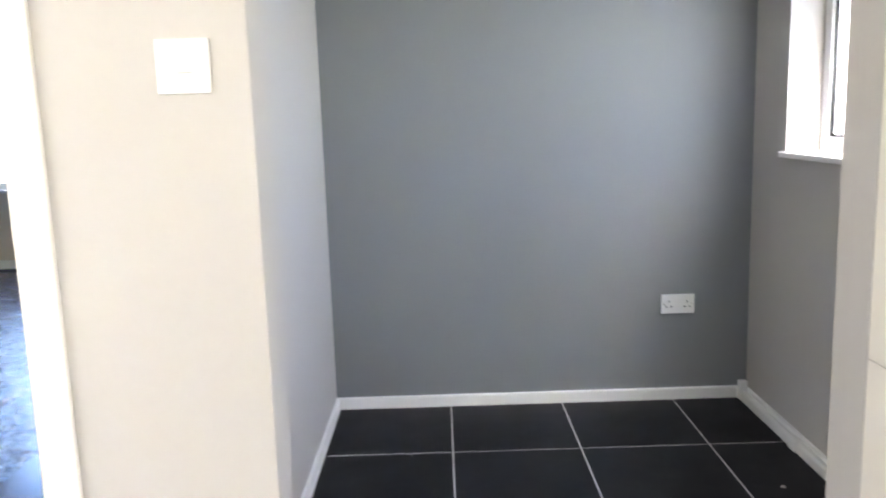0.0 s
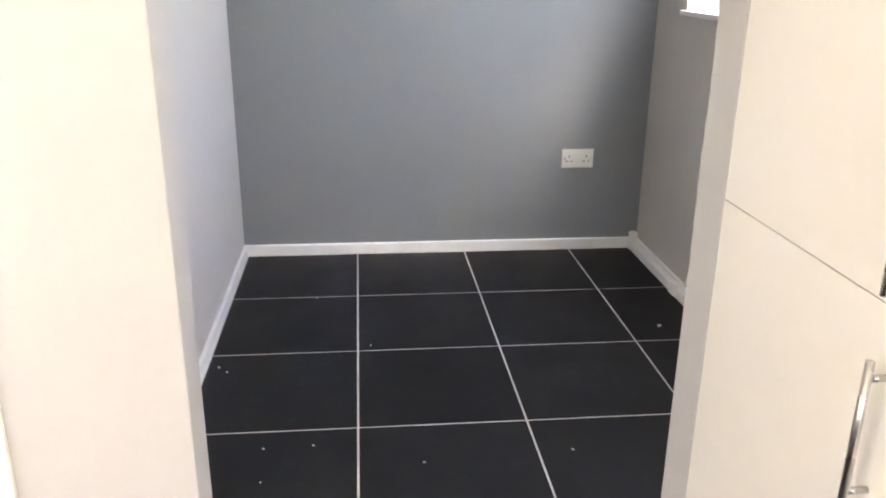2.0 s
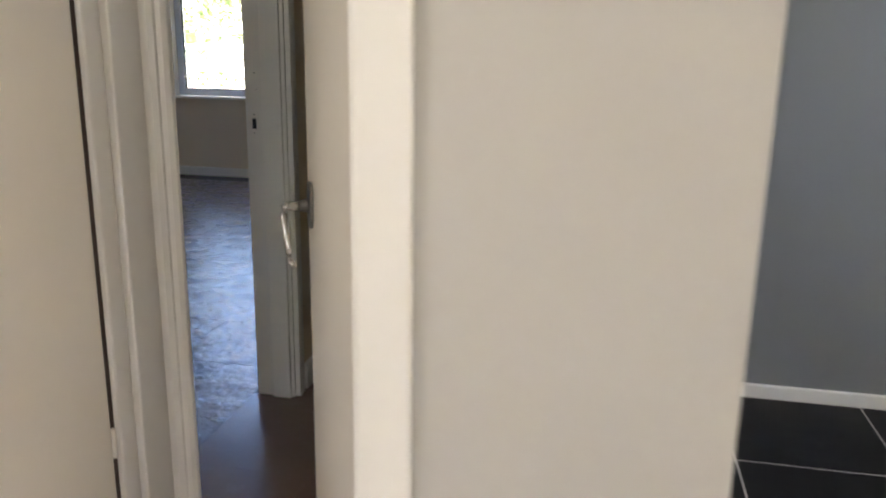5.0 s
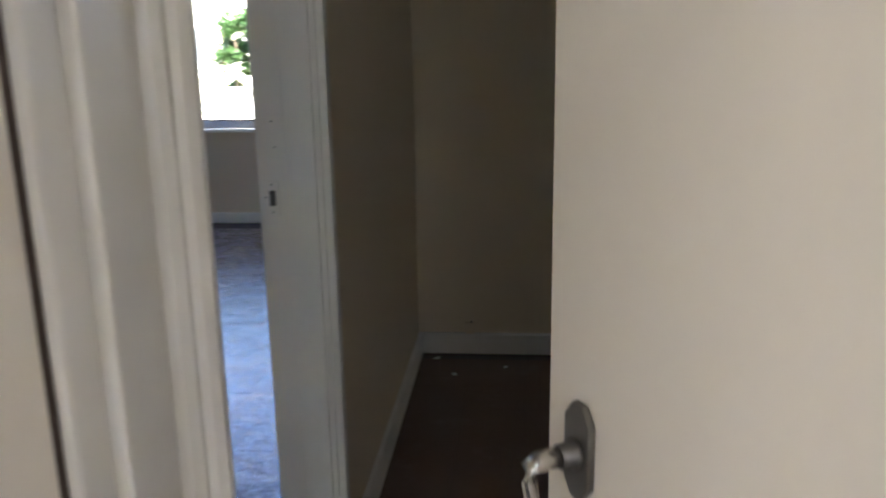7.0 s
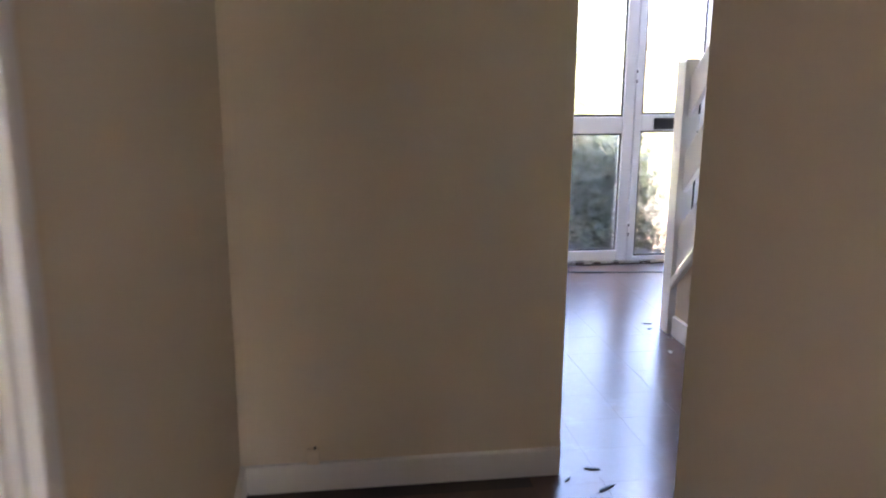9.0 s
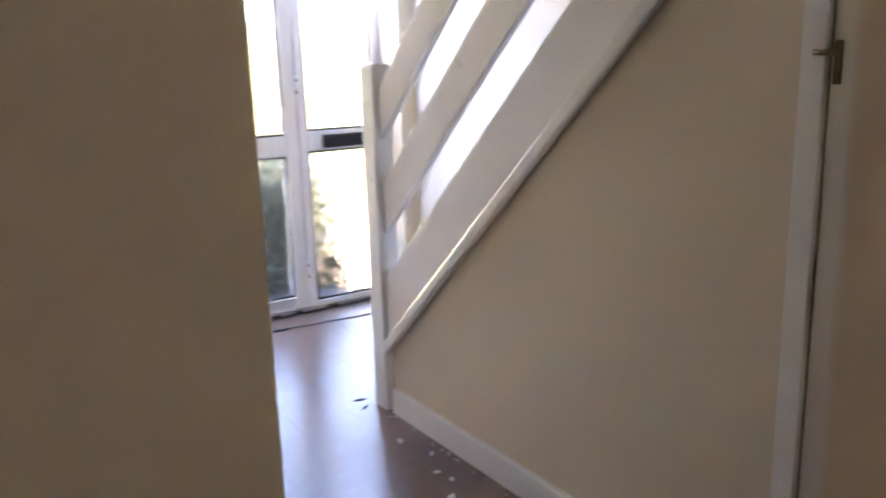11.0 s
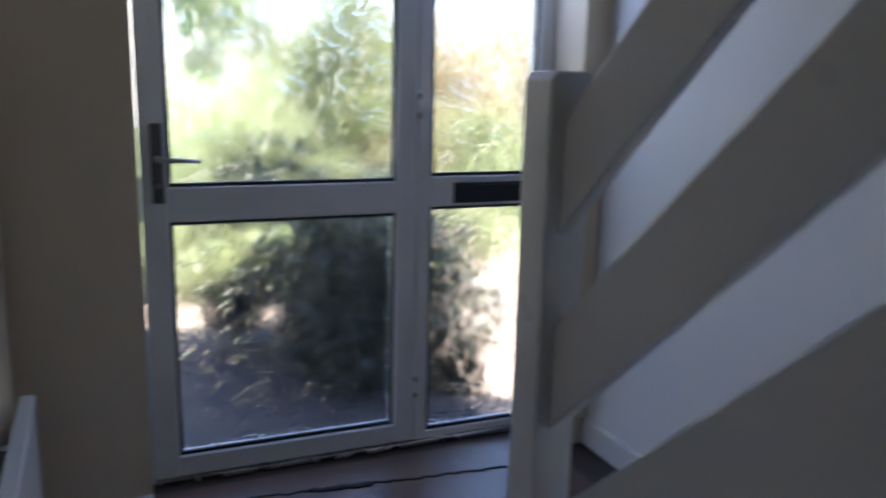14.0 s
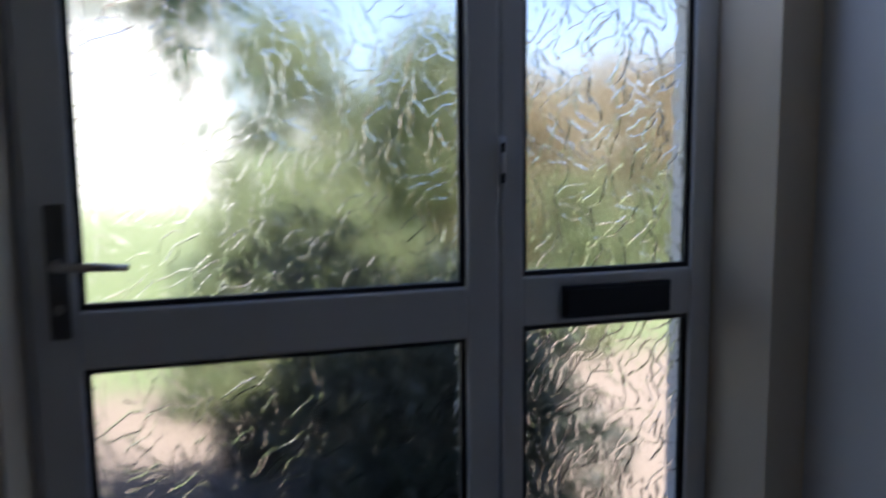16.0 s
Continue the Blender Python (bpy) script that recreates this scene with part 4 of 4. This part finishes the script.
def drooping_tree(at, reach, seed):
    """A slim tree whose lowest limb reaches sideways and hangs down in leafy twigs."""
    rng = random.Random(seed)
    ob = thing("tree", "slim garden tree with a drooping leafy limb", "tree")
    part("trunk", tube([(0, 0, -0.05), (0.03, 0.02, 0.8), (-0.02, 0.05, 1.6), (0.04, 0.02, 2.6)], [0.06, 0.05, 0.042, 0.02], 8), M_BARK, ob)
    limb = [Vector((0, 0.04, 1.7)), Vector((reach * 0.4, -0.1, 2.15)), Vector((reach * 0.8, -0.25, 2.28)), Vector((reach, -0.35, 2.12))]
    part("limb", tube(limb, [0.028, 0.02, 0.012, 0.007], 6), M_BARK, ob)
    verts, faces = [], []

    def spray(c, count, spread, size):
        for _ in range(count):
            p = c + Vector((rng.gauss(0, spread), rng.gauss(0, spread), rng.gauss(0, spread)))
            u = Vector((rng.gauss(0, 0.5), rng.gauss(0, 0.5), -1)).normalized()
            w = u.cross(Vector((rng.gauss(0, 1), rng.gauss(0, 1), rng.gauss(0, 0.3)))).normalized()
            q, k = size * rng.uniform(0.6, 1.3), len(verts)
            verts.extend((p, p + u * q + w * q * 0.45, p + u * q * 2, p + u * q - w * q * 0.45))
            faces.append((k, k + 1, k + 2, k + 3))
    for k in range(9):
        root = limb[2].lerp(limb[3], rng.random())
        drop = rng.uniform(0.35, 0.85)
        for step in range(10):
            spray(root + Vector((0.03 * step * rng.uniform(-0.4, 0.4), 0, -drop * step / 10)), 5, 0.025, 0.035)
    for k in range(60):
        spray(Vector((rng.gauss(-0.1, 0.45), rng.gauss(0, 0.45), rng.uniform(1.9, 3.4))), 30, 0.14, 0.035)
    me = bpy.data.meshes.new("crown")
    me.from_pydata([tuple(v) for v in verts], [], faces)
    me.materials.append(M_MIDLEAF)
    crown = new("crown", me)
    crown.parent = ob
    ob.location = at
    return ob


drooping_tree((-1.15, 8.05, -0.1), 1.52, 21)


def far_house(x0, x1, y, eave):
    """A pale rendered house across the road: walls, pitched roof, chimney, windows and a door."""
    ob = thing("house", "pale cream rendered house across the road in full sun", "house")
    deep, mid = 7.0, y + 3.5
    part("wall", cuboid(x0, x1, y, y + deep, -0.12, eave), M_PALEWALL, ob)
    roof = part("roof", prism([(y - 0.35, eave - 0.05), (mid, eave + 2.6), (y + deep + 0.35, eave - 0.05), (y + deep + 0.35, eave + 0.10), (mid, eave + 2.78), (y - 0.35, eave + 0.10)], "x", x0 - 0.3, x1 + 0.3), M_ROOF, ob)
    part("chimney", cuboid((x0 + x1) / 2 - 0.5, (x0 + x1) / 2 + 0.5, mid - 0.3, mid + 0.3, eave + 2.2, eave + 3.8, 0.02), M_BRICK, roof)
    part("gutter", tube([(x0 - 0.3, y - 0.40, eave), (x1 + 0.3, y - 0.40, eave)], 0.06, 8), M_PALEWALL, ob)
    part("downpipe", tube([(-10.6, y - 0.06, -0.1), (-10.6, y - 0.06, eave)], 0.045, 8), M_BRICK, ob, "rust-red downpipe")
    part("plinth", cuboid(x0 - 0.02, x1 + 0.02, y - 0.03, y, -0.12, 0.25), M_PALEWALL, ob)
    for cx in (-12.2, -8.6, -5.2):
        for z0, z1 in ((0.95, 2.15), (3.25, 4.35)):
            win = part("window", cuboid(cx - 0.85, cx + 0.85, y - 0.02, y + 0.04, z0, z1, 0.01), M_UPVC, ob)
            for k in range(2):
                part("pane", cuboid(cx - 0.78 + k * 0.80, cx - 0.02 + k * 0.80, y - 0.026, y - 0.018, z0 + 0.07, z1 - 0.07), M_FARPANE, win)
            part("sill", cuboid(cx - 0.95, cx + 0.95, y - 0.09, y, z0 - 0.07, z0, 0.008), M_PALEWALL, win)
    door = part("door", cuboid(-7.2, -6.3, y - 0.03, y + 0.03, 0, 2.05, 0.01), M_UPVC, ob)
    part("pane", cuboid(-7.0, -6.5, y - 0.036, y - 0.029, 1.1, 1.8), M_FARPANE, door)
    return ob


far_house(-14.0, 1.0, 27.0, 5.2)
# front path
structure("ground_gravel", cuboid(-3.0, 4.5, FY + FT, 9.70, -0.3, -0.094), M_GRAVEL, "beige gravel strip in front of the house", "gravel")
# slabs end about where the house's shadow does; their dark tone paints it
path = structure("pavement", cuboid(-1.2, 1.22, FY + FT, 8.55, -0.16, -0.096), M_JOINT_SHADE, "concrete paving in front of the door, darkened for house shade", "pavement")
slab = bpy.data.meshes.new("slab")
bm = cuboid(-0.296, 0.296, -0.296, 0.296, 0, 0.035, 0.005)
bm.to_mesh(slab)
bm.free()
slab.materials.append(M_PAVING_SHADE)
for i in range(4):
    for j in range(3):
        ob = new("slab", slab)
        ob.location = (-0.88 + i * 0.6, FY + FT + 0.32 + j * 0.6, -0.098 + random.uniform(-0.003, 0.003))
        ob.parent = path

# pierced screen wall in the garden
screen_wall = thing("screen_wall", "white pierced concrete block garden wall", "garden wall")
part("base_course", cuboid(-9.6, -5.0, 10.9, 11.0, -0.12, 0.48, 0.006), M_BLOCK, screen_wall)
part("coping", cuboid(-9.65, -4.85, 10.86, 11.04, 1.08, 1.13, 0.008), M_BLOCK, screen_wall)
garden_wall = thing("garden_wall", "low white rendered garden wall", "garden wall")
part("wall_body", cuboid(-5.30, -1.6, 11.3, 11.45, -0.12, 0.78, 0.01), M_BLOCK, garden_wall)
part("wall_coping", cuboid(-5.32, -1.58, 11.27, 11.48, 0.78, 0.83, 0.008), M_BLOCK, garden_wall)
block = bmesh.new()
S = 0.148
for a, b, c, d in ((-S, S, -S, -S + 0.03), (-S, S, S - 0.03, S), (-S, -S + 0.03, -S + 0.03, S - 0.03), (S - 0.03, S, -S + 0.03, S - 0.03)):
    cuboid(a, b, -0.045, 0.045, c, d, bm=block)
for ang in (45, 135):
    one = cuboid(-0.17, 0.17, -0.040, 0.040, -0.014, 0.014)
    bmesh.ops.rotate(one, verts=one.verts[:], cent=(0, 0, 0), matrix=Matrix.Rotation(radians(ang), 3, "Y"))
    merged(block, one)
block_mesh = bpy.data.meshes.new("block")
block.to_mesh(block_mesh)
block.free()
block_mesh.materials.append(M_BLOCK)
for i in range(15):
    for j in range(2):
        ob = new("block", block_mesh)
        ob.location = (-9.42 + i * 0.30, 10.95, 0.63 + j * 0.30)
        ob.parent = screen_wall


# ---- floor pieces, last ----
def tile_piece(name, parent, x0, x1, y0, y1, z, mat, thick=0.006, bevel=0.0006):
    one = cuboid(x0, x1, y0, y1, z - thick, z, bevel)
    ob = part(name, one, mat, parent)
    return ob


floor_kitchen = bpy.data.objects["floor_kitchen"]
GX, GY, GAP = 0.027, 2.032, 0.0030
cols = [-2.60] + [GX + 0.497 * k for k in range(-5, 3)] + [RX]
rows_y = [ALY] + [GY - 0.494 * k for k in range(0, 11)] + [KBACK]
for a, b in zip(cols, cols[1:]):
    for top, low in zip(rows_y, rows_y[1:]):
        in_alcove = low > KY1 - 0.2
        x0, x1 = max(a + GAP, (ALX0 if in_alcove else -2.60) + GAP), min(b - GAP, (ALX1 if in_alcove else RX) - GAP)
        y0, y1 = max(low + GAP, KBACK), min(top - GAP, ALY if in_alcove else KY0 - 0.01)
        if x1 - x0 > 0.02 and y1 - y0 > 0.02:
            tile_piece("tile", floor_alcove if in_alcove else floor_kitchen, x0, x1, y0, y1, 0.0, M_TILE)


def worn_tiles(parent, x0, x1, y0, y1, keep, joint_size, uneven, mat):
    """Square old floor tiles, a little uneven."""
    size = joint_size
    mesh = bpy.data.meshes.new("tile")
    b = cuboid(-size / 2 + 0.0002, size / 2 - 0.0002, -size / 2 + 0.0002, size / 2 - 0.0002, -0.004, 0, 0.0002)
    b.to_mesh(mesh)
    b.free()
    mesh.materials.append(mat)
    for i in range(int((x1 - x0) / size)):
        for j in range(int((y1 - y0) / size)):
            x, y = x0 + (i + 0.5) * size, y0 + (j + 0.5) * size
            if keep(x, y):
                ob = new("tile", mesh)
                ob.location = (x, y, random.uniform(-0.5, 0.2) * uneven)
                ob.rotation_euler = (random.uniform(-2, 2) * uneven, random.uniform(-2, 2) * uneven, 0)
                ob.parent = parent
    return mesh


worn_tiles(floor_hall, HX, RX, KY1 - 0.02, FY - 0.03, lambda x, y: (x < HRX or y > HRY) and (x > BX or y < BY), 0.2286, 0.00006, M_SCREED)
worn_tiles(floor_lounge, LNG_X, HX, 1.0, FY - 0.04, lambda x, y: y > 2.2 or x > -3, 0.2286, 0.0012, M_LOUNGE)


# ---- small loose things on the floors ----
def flake(x, y, size, mat, seed, name, label, category, group, slim=1.0):
    """A flat uneven chip lying on the floor."""
    rng = random.Random(seed)
    n = 7
    ring = [(size * rng.uniform(0.6, 1.2) * math.cos(k * math.tau / n), size * slim * rng.uniform(0.35, 0.8) * math.sin(k * math.tau / n)) for k in range(n)]
    ob = part(name, prism(ring, "z", 0, 0.0025), mat)
    ob.location = (x, y, 0.0006)
    ob.rotation_euler = (0, 0, rng.uniform(0, math.tau))
    return tagged(ob, label, category, group)


for k, (x, y) in enumerate(((0.410, 4.644), (0.355, 4.530), (0.372, 4.799), (0.415, 4.655), (0.370, 4.463), (0.305, 4.372), (0.415, 4.223), (0.380, 4.123), (-1.400, 3.690), (-1.106, 3.600), (-1.313, 3.514))):
    flake(x, y, 0.011 + 0.004 * (k % 3), M_FLAKE, k, "plaster_flake", "small white plaster flake on the brown hall floor", "debris", "plaster flakes in the hall")
for k, (x, y) in enumerate(((1.150, 1.655), (-0.432, 1.450), (-0.401, 1.414), (-0.135, 2.015), (0.072, 1.575), (-0.225, 0.800), (-0.098, 0.960), (-0.234, 0.955), (0.622, 0.880), (0.205, 0.853))):
    flake(x, y, 0.012 if k == 0 else 0.005, M_FLAKE, 40 + k, "paint_flake", "small white paint flake on the black tiles", "debris", "paint flakes in the alcove")
for k, (x, y, r) in enumerate(((-0.348, 3.770, 0.030), (-0.343, 3.646, 0.040), (-0.482, 3.570, 0.016), (-0.452, 3.714, 0.022), (0.430, 5.215, 0.030), (0.410, 5.137, 0.026))):
    flake(x, y, r, M_CABLE, 80 + k, "vinyl_scrap", "dark scrap of torn floor covering", "debris", "torn floor covering scraps", 0.4)
# torn dark edge of the old covering before the front door
rng = random.Random(5)
edge_pts = [(0.15 + 0.022 * k, 6.300 - 0.0023 * k + rng.uniform(-0.007, 0.007), 0.002) for k in range(44)]
torn = part("torn_edge", tube(edge_pts, [0.0055 + (0.013 if 9 < k < 19 else 0.0) * rng.uniform(0.5, 1) + rng.uniform(0, 0.002) for k in range(44)], 6), M_CABLE)
torn.scale = (1, 1, 0.5)
tagged(torn, "dark torn edge of old floor covering", "debris")
# broken plaster along the foot of the stair panel
crumbs = random.Random(11)
for k in range(14):
    flake(SX - 0.022 - crumbs.uniform(0, 0.02), crumbs.uniform(4.2, 5.0), crumbs.uniform(0.004, 0.010), M_CRUMB, 120 + k, "plaster_crumb", "crumbled plaster along the stair skirting", "debris", "plaster crumbs under the stairs")
# painted-over pipe stub on the skirting of the far hall wall
stub = thing("pipe_stub", "painted over pipe stub on the hall skirting", "pipe", at=(-1.262, BY - 0.012, 0.092))
part("box", cuboid(-0.020, 0.020, -0.010, 0.012, 0, 0.050, 0.004), M_HALL, stub)
part("cap", tube([(0.006, -0.002, 0.049), (0.006, -0.002, 0.056)], 0.004), M_BLACK, stub)
